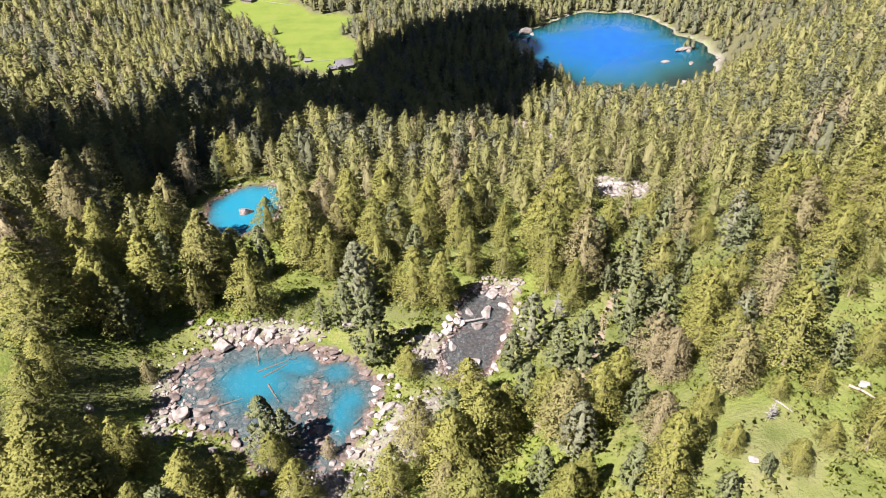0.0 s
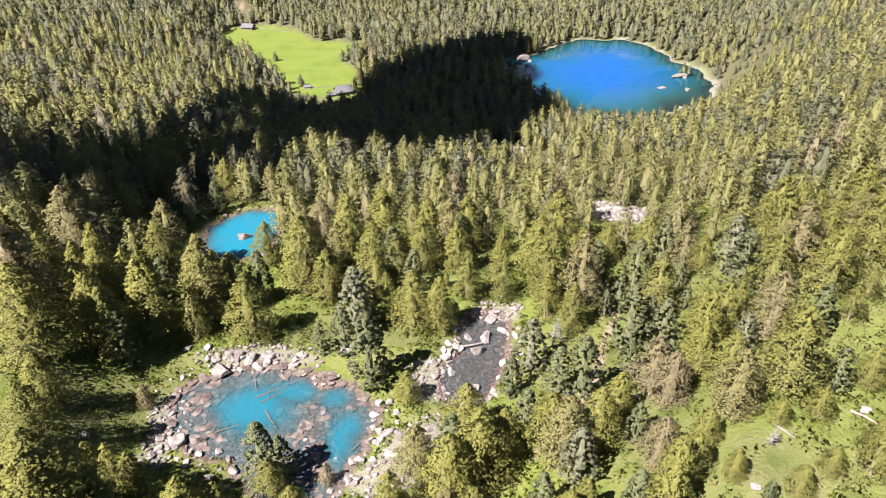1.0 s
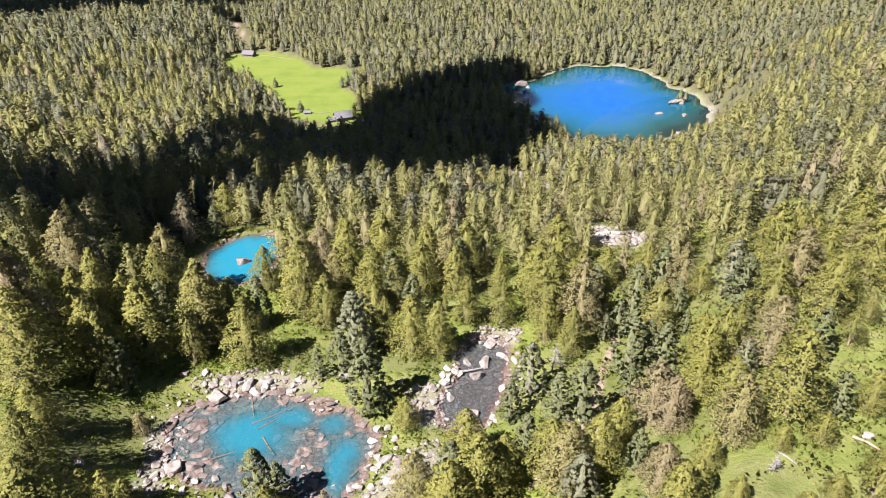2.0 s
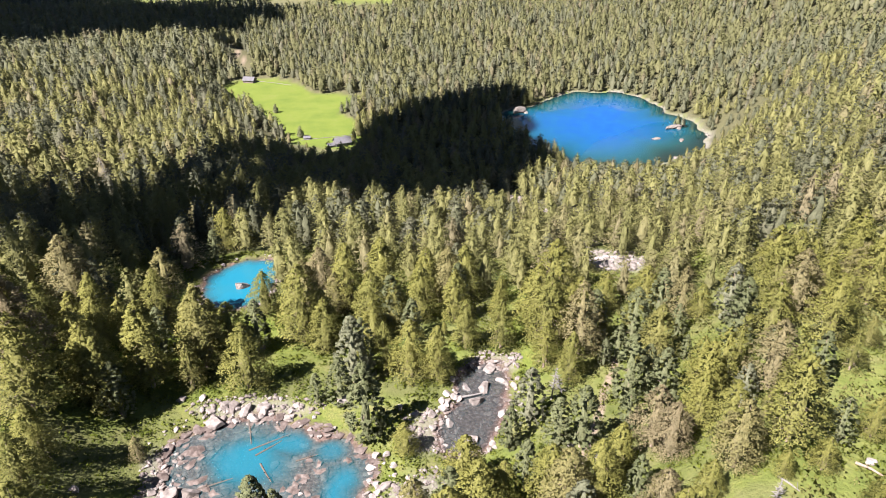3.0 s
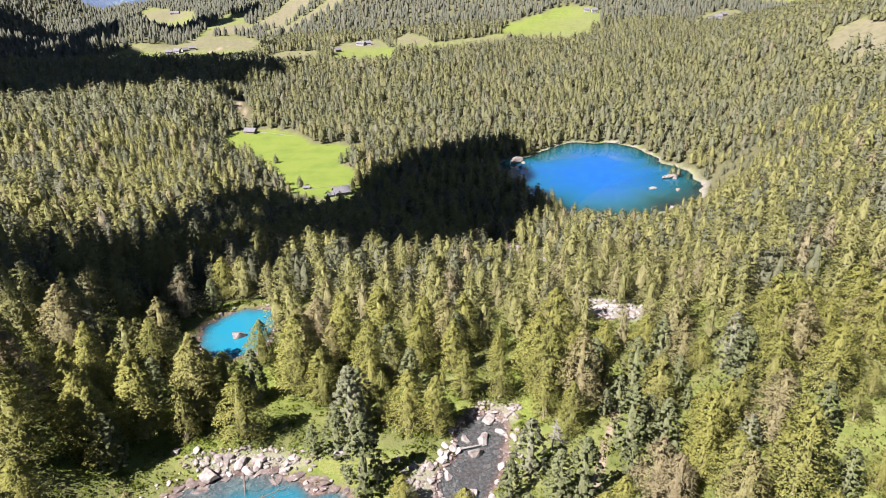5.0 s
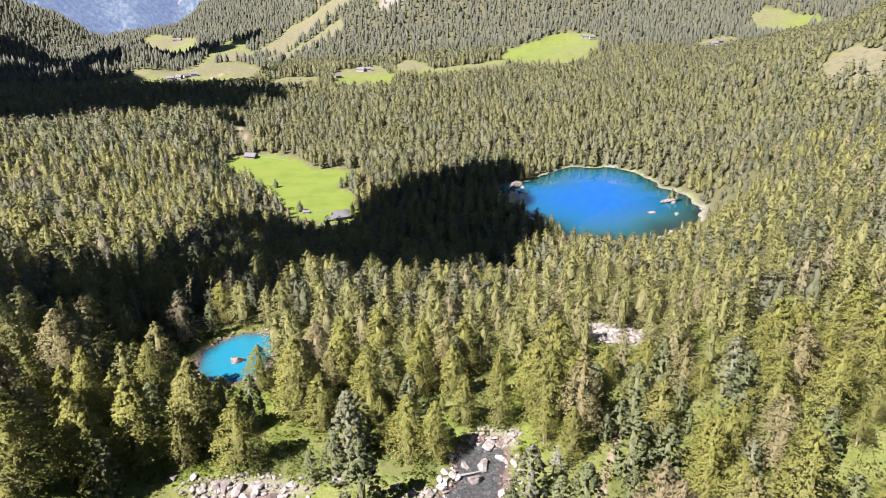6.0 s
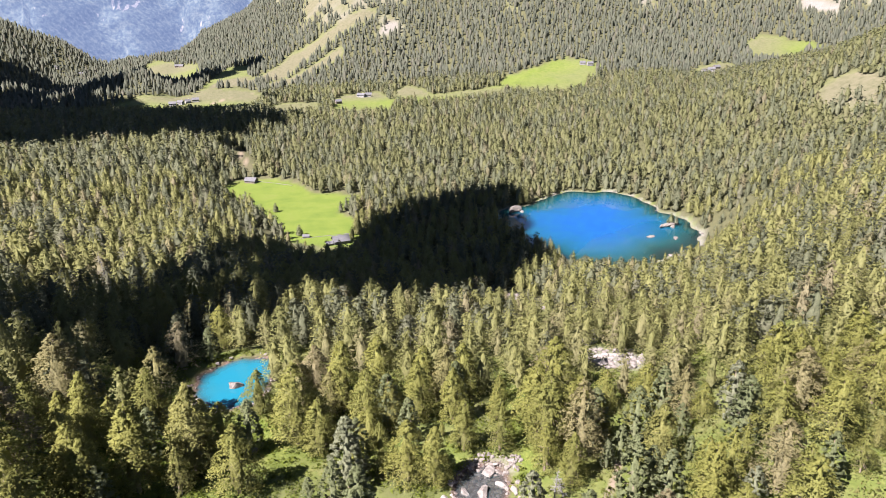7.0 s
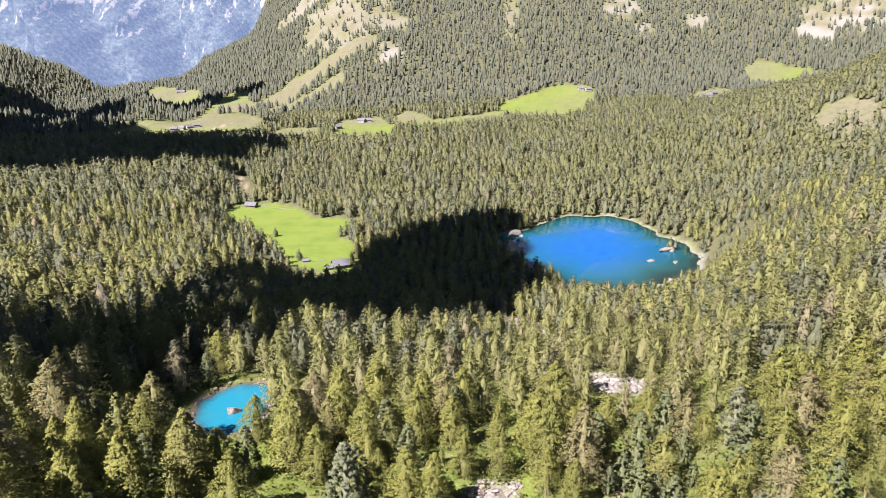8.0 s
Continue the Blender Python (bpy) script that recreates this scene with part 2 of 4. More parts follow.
def land(x, y):
    x, y = np.asarray(x, float), np.asarray(y, float)
    r = np.hypot(x, y)
    z = base_land(x, y)
    far = smooth(1700, 3000, r) * (0.12 + 0.88 * smooth(-17, -8, np.degrees(np.arctan2(x, y))))
    z = z + rough_land(x, y, 55, 1) * 2.2 + rough_land(x, y, 17, 2) * 0.8 + rough_land(x, y, 5, 3) * 0.25
    z = z + far * (rough_land(x, y, 430, 4) * 60 + rough_land(x, y, 190, 5) * 32 + rough_land(x, y, 80, 6) * 12)
    for p in LEVELS:
        s = past_rim(p, x, y)
        out = 1 - smooth(0, p["verge"], s)
        bank = p["level"] + 0.25 + np.clip(s, 0, 8) * 0.07
        depth = np.minimum(-s * p["steep"], p["deep"])
        if p is LAKE:
            # shallow shelf, partly a stand-in for the pale cloud mirrored there
            depth = depth * (1 - 0.85 * np.exp(-((x - 192) / 62) ** 2 - ((y - 492) / 58) ** 2)) + 0.05
        if p is POND:
            wander = 2.2 * rough_land(x, y, 6, 7) + 1.1 * rough_land(x, y, 2.4, 10)
            pools = np.zeros_like(x)
            for cx, cy, rx, ry, how in ((-41, 107.5, 6.8, 6.2, 1.6), (-34, 112.5, 5, 3, 1.2), (-20.5, 99, 3.4, 6.2, 1.4), (-24, 110.5, 3, 3, 0.8)):
                pools = np.maximum(pools, how * np.exp(-np.clip(np.hypot((x - cx) / rx, (y - cy) / ry) + 0.06 * wander, 0, 9) ** 3))
            depth = np.minimum(depth * 1.6, 0.15 + 0.12 * rough_land(x, y, 4, 8) + pools) + 0.06
            depth = depth - 1.5 * np.exp(-((x + 26.8) / 3.0) ** 2 - ((y - 116.5) / 2.6) ** 2)
        inner = p["level"] - depth if p["deep"] else p["level"] + rough_land(x, y, 40, 9) * 0.6 + (x + 135) * 0.01
        z = np.where(s < 0, inner, z * (1 - out) + bank * out)
    return z


def mesh_from(name, verts, faces, mat, smooth_shade=False, floats=None, normals=None):
    """A mesh from arrays; faces all have the same number of corners. floats: named values per corner point; normals: soft shading."""
    verts, faces = np.asarray(verts, np.float32), np.asarray(faces, np.int32)
    me = bpy.data.meshes.new(name)
    n, k = faces.shape
    me.vertices.add(len(verts))
    me.vertices.foreach_set("co", verts.ravel())
    me.loops.add(n * k)
    me.loops.foreach_set("vertex_index", faces.ravel())
    me.polygons.add(n)
    me.polygons.foreach_set("loop_start", np.arange(0, n * k, k, dtype=np.int32))
    me.polygons.foreach_set("use_smooth", np.full(n, smooth_shade))
    for key, values in (floats or {}).items():
        me.attributes.new(key, "FLOAT", "POINT").data.foreach_set("value", np.asarray(values, np.float32))
    if normals is not None:
        me.attributes.new("custom_normal", "FLOAT_VECTOR", "POINT").data.foreach_set("vector", np.asarray(normals, np.float32).ravel())
    me.update(calc_edges=True)
    me.materials.append(mat)
    return me


def part(name, me, parent, label=""):
    ob = new(name, me)
    ob.parent = parent
    return tagged(ob, label)


def grid_faces(rows, cols, closed=False):
    i, j = np.meshgrid(np.arange(rows - 1), np.arange(cols if closed else cols - 1), indexing="ij")
    j2 = (j + 1) % cols
    return np.stack([i * cols + j, i * cols + j2, (i + 1) * cols + j2, (i + 1) * cols + j], -1).reshape(-1, 4)


# open places in the woods: oval centre, reaches, turn
SCREE = [(57, 204, 9, 9, 10), (53, 223, 3, 6, -15), (61, 246, 3, 6, -10), (56, 282, 5, 9, 8), (44, 252, 3, 5, 0), (49, 326, 5, 11, 8), (41, 366, 5, 9, 8), (32, 400, 5, 8, 8)]
ROCKY = [(-8, 92, 6, 13, -35), (-43, 123, 14, 4, 0), (13, 141, 6, 4, 0), (-57, 100, 4, 10, 10), (-3, 116, 6, 6, 0), (-80, 166, 8, 3, 20), (-24, 78, 6, 6, 0)]
GLADES = [(24, 120, 5, 7, 0), (-82, 498, 17, 13, 0), (-86, 474, 15, 30, 8), (4, 108, 11, 9, 0), (160, 466, 12, 9, 0), (54, 186, 12, 15, -10), (59, 262, 6, 14, 0), (50, 308, 5, 10, 0), (29, 376, 7, 12, 0), (-18, 122, 8, 11, 0), (-55, 126, 18, 7, -15), (-42, 139, 14, 7, 0), (-76, 205, 8, 9, 0), (49, 68, 3, 5, 30), (-75, 118, 10, 8, 0), (-14, 145, 9, 6, 20)]
DRY = [(48, 68, 7, 10, 30), (438, 729, 46, 66, 0), (395, 655, 25, 22, 0)]
# pastures of the farms beyond the wood, as outlines on the plan
PASTURES = [
    [(-573, 1236), (-470, 1070), (-380, 1085), (-300, 1075), (-305, 1223), (-360, 1363), (-467, 1390), (-477, 1321), (-527, 1265)],
    [(-275, 1060), (-190, 1090), (-205, 1195), (-248, 1190), (-285, 1150)],
    [(-468, 1357), (-405, 1470), (-441, 1648), (-490, 1645)],
    [(-660, 1640), (-550, 1560), (-545, 1640), (-637, 1830), (-795, 1990), (-754, 1819)],
    [(-165, 1060), (-80, 1040), (-69, 1152), (-124, 1297), (-174, 1277), (-179, 1170)],
    [(-75, 1160), (20, 1140), (107, 1180), (112, 1263), (-9, 1244), (-54, 1340), (-91, 1264)],
    [(99, 1215), (208, 1170), (255, 1218), (311, 1396), (250, 1430), (188, 1384), (119, 1348)],
    [(645, 1512), (610, 1400), (680, 1380), (771, 1479), (745, 1525), (702, 1580)],
    [(452, 1269), (485, 1225), (554, 1339), (538, 1382)],
]
# tawny clearings that climb the mountain flank, with their widths
CLEARINGS = [([(-409, 1440), (-358, 1474), (-309, 1636), (-237, 1691), (-190, 1754)], 46), ([(-330, 1390), (-262, 1504), (-230, 1560)], 30)]
# bare ground high on the slopes: bearing, distance, half widths, how rocky
BARE = [(-7.4, 1985, 3.2, 170, 0.3), (-10.4, 2310, 2.2, 120, 0.4), (-4.0, 1680, 1.2, 55, 0.7), (-3.9, 1885, 1.3, 60, 0.3), (-9.6, 1995, 1.2, 90, 0.2), (5.5, 1890, 0.8, 170, 0.1),
        (13.8, 1985, 1.4, 90, 0.6), (15.6, 1880, 0.8, 50, 0.6), (19.4, 1950, 1.0, 45, 0.5), (29.5, 2080, 3.6, 160, 0.8), (27.4, 1960, 1.2, 110, 0.9), (11.5, 2200, 1.6, 90, 0.7)]
TRACKS = [[(-224, 765), (-218, 751), (-209, 735), (-200, 721)], [(-72, 1052), (-31, 1046), (9, 1058)], [(-400, 1215), (-350, 1330), (-405, 1400)]]
PATH = [(43, 140), (42, 136), (37, 125.5), (34, 116.4), (27, 100), (16, 88)]


def open_at(x, y, spots):
    w = np.zeros(np.shape(x))
    wx, wy = x + 3 * rough_land(x, y, 9, 56) + 1.5 * rough_land(x, y, 3.5, 57), y + 3 * rough_land(x, y, 9, 58) + 1.5 * rough_land(x, y, 3.5, 59)
    for s in spots:
        w = np.maximum(w, near_spot(wx, wy, *s))
    return w


def near_outline(x, y, pts, soft):
    """1 inside an outline, falling to 0 over soft metres about its edge."""
    inside_it = np.zeros(np.shape(x), bool)
    d = np.full(np.shape(x), 1e9)
    for (ax, ay), (bx, by) in zip(pts, pts[1:] + pts[:1]):
        u = np.clip(((x - ax) * (bx - ax) + (y - ay) * (by - ay)) / ((bx - ax) ** 2 + (by - ay) ** 2), 0, 1)
        d = np.minimum(d, np.hypot(x - ax - u * (bx - ax), y - ay - u * (by - ay)))
        inside_it ^= ((ay > y) != (by > y)) & (x < (bx - ax) * (y - ay) / (by - ay if by != ay else 1e-9) + ax)
    return smooth(-soft, soft, np.where(inside_it, d, -d))


def farmed(x, y):
    x, y = np.asarray(x, float), np.asarray(y, float)
    wx, wy = x + 9 * rough_land(x, y, 40, 44) + 5 * rough_land(x, y, 16, 45), y + 14 * rough_land(x, y, 45, 48) + 6 * rough_land(x, y, 18, 49)
    w = np.zeros(np.shape(x))
    for pts, width in CLEARINGS:
        w = np.maximum(w, near_line(wx, wy, pts, width))
    for pts in PASTURES:
        w = np.maximum(w, near_outline(wx, wy, pts, 6))
    return w


def tracks(x, y):
    w = near_line(x, y, PATH, 1.1)
    for pts in TRACKS:
        w = np.maximum(w, near_line(x, y, pts, 2.4))
    return w


def near_line(x, y, pts, width):
    d = np.full(np.shape(x), 1e9)
    for (ax, ay), (bx, by) in zip(pts, pts[1:]):
        u = np.clip(((x - ax) * (bx - ax) + (y - ay) * (by - ay)) / ((bx - ax) ** 2 + (by - ay) ** 2), 0, 1)
        d = np.minimum(d, np.hypot(x - ax - u * (bx - ax), y - ay - u * (by - ay)))
    return smooth(width, width * 0.5, d)


def alpine(x, y, rocky=False):
    """How bare a far slope is; with rocky, how much of that is rock."""
    r, az = np.hypot(x, y), np.degrees(np.arctan2(x, y))
    w = np.zeros(np.shape(x))
    for a, d, da, dd, stone in BARE:
        near = smooth(1.15, 0.6, np.hypot((az - a) / da, (r - d) / dd) + 0.35 * rough_land(x, y, 70, 31) + 0.3 * rough_land(x, y, 26, 32))
        w = np.maximum(w, near * (stone if rocky else 1))
    high = smooth(330, 560, land(x, y)) * smooth(-0.2, 0.5, rough_land(x, y, 120, 33) + 0.4 * rough_land(x, y, 45, 34)) * smooth(1500, 1900, r)
    return np.maximum(w, high * (0.6 if rocky else 1))


def build_ground():
    az = np.radians(np.concatenate([np.linspace(-180, -50, 50, endpoint=False), np.linspace(-50, 50, 300), np.linspace(53, 180, 48, endpoint=False)]))
    rad = np.concatenate([[0.5, 20], np.geomspace(40, 4900, 310)])
    rr, aa = np.meshgrid(rad, az, indexing="ij")
    x, y = rr * np.sin(aa), rr * np.cos(aa)
    z = land(x, y)
    bed = np.zeros_like(x)
    for p in (LAKE, POND, STREAM, TARN):
        bed = np.maximum(bed, smooth(2.2, 0.3, past_rim(p, x, y)) * (p is not LAKE))
    shore = past_rim(LAKE, x, y)
    meadow = smooth(4, -4, past_rim(MEADOW, x, y))
    farm = farmed(x, y)
    bare = alpine(x, y)
    dry = np.clip(open_at(x, y, DRY[1:]) + bare + farm * np.clip(smooth(-0.5, 0.6, rough_land(x, y, 130, 41) + 0.35 * (x < -200)) * 0.9 + near_line(x, y, CLEARINGS[0][0], 70) + near_line(x, y, CLEARINGS[1][0], 50), 0, 1) + smooth(2, 9, past_rim(MEADOW, x, y)) * smooth(16, 9, past_rim(MEADOW, x, y)) * 0.7, 0, 1)
    rock = np.clip(smooth(1.0, -1.5, shore) * 0.8 + (0.45 + 0.55 * smooth(-0.3, 0.4, rough_land(x, y, 14, 47))) * smooth(-3, 0, shore) * smooth(1.4 + 6 * near_spot(x, y, 225, 560, 40, 60), 0.4, shore) * 0.6 + 0.75 * open_at(x, y, SCREE) + 0.55 * open_at(x, y, ROCKY) + alpine(x, y, True) * smooth(-0.5, 0.3, rough_land(x, y, 40, 42)), 0, 1)
    cols = {"meadow": np.clip(meadow + 0.55 * farm, 0, 1), "dry": dry, "pale_grass": np.maximum(0.75 * open_at(x, y, DRY[:1]), 0.45 * smooth(12, 36, x) * smooth(240, 170, np.hypot(x, y))), "rock": rock, "bed": bed,
            "path": tracks(x, y),
            # needle litter of the woods; near patches also paint in shade between trees
            "litter_and_shade": np.maximum(smooth(190, 260, np.hypot(x, y)), 0.55 * smooth(-0.1, 0.3, rough_land(x, y, 15, 46))) * np.clip(1 - meadow - farm - bare * 0.8 - open_at(x, y, DRY) - open_at(x, y, SCREE) - smooth(3, 1, shore) - 0.7 * open_at(x, y, GLADES) - smooth(2, 8, np.degrees(aa)) * smooth(230, 190, np.hypot(x, y)), 0, 1)}
    me = mesh_from("ground", np.stack([x, y, z], -1).reshape(-1, 3), grid_faces(len(rad), len(az), True), GROUND, True, {k: v.ravel() for k, v in cols.items()})
    return tagged(new("ground", me), "alpine valley ground of shrubs, meadow, scree and steep mountain slopes", "ground", kind="structure")


def build_water(name, place, mat, label, rings, spokes, opaque):
    th = np.linspace(0, 2 * math.pi, spokes, endpoint=False)
    f = np.linspace(0, 1, rings) ** 0.7
    ff, tt = np.meshgrid(f, th, indexing="ij")
    reach = rim_at(place, tt) * 1.12 + 1.0
    x, y = place["at"][0] + ff * reach * np.cos(tt), place["at"][1] + ff * reach * np.sin(tt)
    depth = np.clip(place["level"] - land(x, y), 0, None)
    me = mesh_from(name, np.stack([x, y, np.full_like(x, place["level"])], -1).reshape(-1, 3), grid_faces(rings, spokes, True)[:, ::-1], mat, True,
                   {"depth": (1 - np.exp(-depth * opaque)).ravel()})
    return tagged(new(name, me), label, "water", kind="structure")


build_ground()
build_water("water_lake", LAKE, LAKE_WATER, "deep blue mountain lake with teal shallows among woods", 60, 160, 0.55)
build_water("water_pond", POND, POND_WATER, "shallow turquoise pond with stones and sunken logs", 70, 200, 0.95)
build_water("water_stream", STREAM, STREAM_WATER, "clear shallow stream pool over brown stones", 30, 96, 0.8)
build_water("water_tarn", TARN, POND_WATER, "small turquoise tarn with one white boulder", 36, 110, 1.6)

# ---------- trees ----------


def tufts(rng, centre, way, length, width):
    """One needle spray a centre: a slim triangle along way, turned about it by chance."""
    n = len(centre)
    way = way + rng.normal(0, 0.6, (n, 3))
    way /= np.linalg.norm(way, axis=1, keepdims=True)
    side = np.cross(way, rng.normal(0, 1, (n, 3)) * (0.7, 0.7, 1.0))
    side /= np.linalg.norm(side, axis=1, keepdims=True) + 1e-6
    l, w = length[:, None], width[:, None]
    v = np.stack([centre - way * l * 0.45 + side * w, centre - way * l * 0.45 - side * w, centre + way * l * 0.55], 1)
    return v.reshape(-1, 3)


def hull(rng, h, low, profile, tiers, sides, ragged=0.2):
    """The dense inside of a crown: a lumpy closed body under the sprays."""
    f = np.linspace(0, 1, tiers + 1)
    a = np.linspace(0, 2 * math.pi, sides, endpoint=False)
    rings = []
    for k in range(tiers + 1):
        r = profile(f[k]) * rng.uniform(1 - ragged, 1 + ragged, sides) * (0.55 if k == 0 else 1) + 0.08
        t = a + rng.uniform(0, 2 * math.pi / sides) + rng.normal(0, 0.1, sides)
        z = h * (low + (1 - low) * f[k]) + rng.normal(0, 0.02 * h, sides) * (k < tiers)
        rings.append(np.stack([r * np.cos(t), r * np.sin(t), z], 1))
    out = []
    for lo, hi in zip(rings, rings[1:]):
        for i in range(sides):
            j = (i + 1) % sides
            out += [lo[i], lo[j], hi[j], lo[i], hi[j], hi[i]]
    return np.array(out)


def crown(rng, sprays, twig, inner, h, soft=0.28, inner_twig=0.75):
    """Corners, soft normals that lean outwards and up, and how twiggy each corner is: seven columns."""
    v = np.concatenate([sprays, inner])
    t = np.concatenate([np.repeat(twig, 3), inner_twig * np.clip(1.1 - 1.2 * inner[:, 2] / h, 0, 1)])
    mid = v.reshape(-1, 3, 3).mean(1)
    out = mid * (1, 1, 0)
    out = out / (np.linalg.norm(out, axis=1, keepdims=True) + 0.25) + np.stack([np.zeros(len(mid)), np.zeros(len(mid)), 0.35 + 0.5 * (mid[:, 2] / h)], 1)
    out = out / np.linalg.norm(out, axis=1, keepdims=True) + rng.normal(0, soft, (len(mid), 3)) * (np.arange(len(mid)) < len(twig))[:, None]
    out /= np.linalg.norm(out, axis=1, keepdims=True)
    tri = v.reshape(-1, 3, 3)
    face = np.cross(tri[:, 1] - tri[:, 0], tri[:, 2] - tri[:, 0])
    flip = np.sum(face * out, axis=1) < 0
    tri[flip] = tri[flip][:, [0, 2, 1]]
    v, out = tri.reshape(-1, 3), np.repeat(out, 3, 0)
    n = len(sprays)
    body = v[n:] * (1, 1, 0)
    body = body / (np.linalg.norm(body, axis=1, keepdims=True) + 0.25)
    body[:, 2] = 0.2 + 0.8 * (v[n:, 2] / h) ** 2
    body = body / np.linalg.norm(body, axis=1, keepdims=True) + rng.normal(0, 0.3, body.shape)
    out[n:] = body / np.linalg.norm(body, axis=1, keepdims=True)
    return np.concatenate([v, out, t[:, None]], 1)


def larch_crown(seed, h, branches, per, size, thin=0.0, slim=1.0, tiers=8, sides=9, dense=0.66, bare=0.3, lean=0.38):
    rng = np.random.default_rng(seed)

    def profile(f):
        return h * 0.25 * slim * np.clip(1 - f ** 2.0, 0, 1) ** 0.86

    f = ((np.arange(branches) + rng.uniform(0, 1, branches)) / branches) ** 1.12
    zf = 0.12 + 0.88 * f
    reach = (profile(f) + 0.25) * rng.uniform(0.8, 1.2, branches) * np.where(f < 0.1, 0.75, 1.0)
    az = rng.uniform(0, 2 * math.pi, branches)
    out = np.stack([np.cos(az), np.sin(az), np.zeros(branches)], 1)
    side = np.stack([-np.sin(az), np.cos(az), np.zeros(branches)], 1)
    s = rng.uniform(0.35, 1.0, (branches, per)) ** 0.8
    c = out[:, None, :] * (s * reach[:, None])[..., None] + side[:, None, :] * (rng.normal(0, 0.1, s.shape) * reach[:, None])[..., None]
    c[..., 2] = (zf * h)[:, None] + reach[:, None] * (0.22 * s - 0.42 * s * s) + rng.normal(0, 0.12, s.shape)
    keep = rng.uniform(0, 1, (branches, per)) > thin
    way = np.repeat(out[:, None, :], per, 1) + np.array([0, 0, -0.1])
    twig = np.clip(0.8 - s * 0.95 - 0.8 * f[:, None] + rng.normal(0, 0.16, s.shape), 0, 1)
    c, way, twig = c[keep], way[keep], twig[keep]
    n = len(c)
    inner = hull(rng, h * 0.9, 0.13, lambda u: dense * profile(u), tiers, sides, 0.36)
    return crown(rng, tufts(rng, c, way, rng.uniform(0.6, 1.15, n) * size, rng.uniform(lean * 0.75, lean * 1.35, n) * size), twig, inner, h, 0.2, bare)


def pine_crown(seed, h, clumps, per, size, wide=1.0, tiers=7, sides=9, dense=0.78, bare=0.25, lean=0.32):
    rng = np.random.default_rng(seed)

    def profile(f):
        return h * 0.2 * wide * np.clip(1.01 - f ** 1.8, 0, 1) ** 0.74

    f = (np.arange(clumps) + rng.uniform(0, 1, clumps)) / clumps
    zf = 0.06 + 0.92 * f
    reach = profile(f) * rng.uniform(0.72, 1.12, clumps) * np.where(f < 0.1, 0.8, 1.0)
    az = rng.uniform(0, 2 * math.pi, clumps)
    mid = np.stack([np.cos(az) * reach, np.sin(az) * reach, zf * h], 1)
    d = rng.normal(0, 1, (clumps, per, 3))
    d[..., 2] = np.abs(d[..., 2]) * 0.9
    d += np.stack([np.cos(az), np.sin(az), np.zeros(clumps)], 1)[:, None, :] * 0.7
    d /= np.linalg.norm(d, axis=2, keepdims=True)
    c = mid[:, None, :] + d * rng.uniform(0.15, 0.75, (clumps, per, 1)) * size * 1.15
    c, d = c.reshape(-1, 3), d.reshape(-1, 3)
    n = len(c)
    twig = np.clip(rng.normal(-0.05, 0.15, n), 0, 1)
    inner = hull(rng, h * 0.86, 0.06, lambda u: dense * profile(u), tiers, sides, 0.36)
    return crown(rng, tufts(rng, c, d, rng.uniform(0.6, 1.1, n) * size, rng.uniform(lean * 0.75, lean * 1.35, n) * size), twig, inner, h, 0.2, bare)


def loose(name, corners, mat, floats=None):
    """Separate triangles; with seven columns also soft normals and twigs."""
    values = dict(floats or {})
    normals = None
    if corners.shape[1] == 7:
        values["twig"], normals = corners[:, 6], corners[:, 3:6]
    return mesh_from(name, corners[:, :3], np.arange(len(corners)).reshape(-1, 3), mat, normals is not None, values, normals)


def rod(pts, radii, sides=6):
    """A tapered tube through points; corners and four-cornered faces."""
    pts = np.asarray(pts, float)
    v = []
    for i, (p, r) in enumerate(zip(pts, radii)):
        w = pts[min(i + 1, len(pts) - 1)] - pts[max(i - 1, 0)]
        w = w / np.linalg.norm(w)
        u = np.cross(w, (0.3, 1, 0.1))
        u /= np.linalg.norm(u)
        q = np.cross(w, u)
        a = np.linspace(0, 2 * math.pi, sides, endpoint=False)
        v.append(p + r * (np.cos(a)[:, None] * u + np.sin(a)[:, None] * q))
    return np.concatenate(v), grid_faces(len(pts), sides, True)


def join_rods(rods):
    v, f, k = [], [], 0
    for a, b in rods:
        v.append(a)
        f.append(b + k)
        k += len(a)
    return np.concatenate(v), np.concatenate(f)


def trunk_mesh(seed, h, mat, limbs=14, bare=False):
    rng = np.random.default_rng(seed)
    bend = rng.normal(0, 0.012 * h, 2)
    zs = np.array([-0.6, 0.0, 0.25 * h, 0.6 * h, 0.98 * h])
    axis = np.stack([bend[0] * (zs / h) ** 2, bend[1] * (zs / h) ** 2, zs], 1)
    rods = [rod(axis, [0.02 * h * 1.25, 0.02 * h, 0.015 * h, 0.009 * h, 0.002 * h])]
    for k in range(limbs):
        z = rng.uniform(0.12, 0.95 if bare else 0.6) * h
        a = rng.uniform(0, 2 * math.pi)
        l = h * (0.2 if bare else 0.13) * (1.05 - z / h) * rng.uniform(0.6, 1.4) + 0.3
        p = np.array([bend[0] * (z / h) ** 2, bend[1] * (z / h) ** 2, z])
        d = np.array([math.cos(a), math.sin(a), 0])
        rods.append(rod([p, p + d * l * 0.5 + (0, 0, -0.02 * l), p + d * l + (0, 0, (rng.uniform(-0.5, 0.4) if bare else -0.2) * l)], [0.045 + 0.05 * bare, 0.03 + 0.03 * bare, 0.01 + 0.01 * bare], 4))
    v, f = join_rods(rods)
    return mesh_from("trunk", v, f, mat, True)


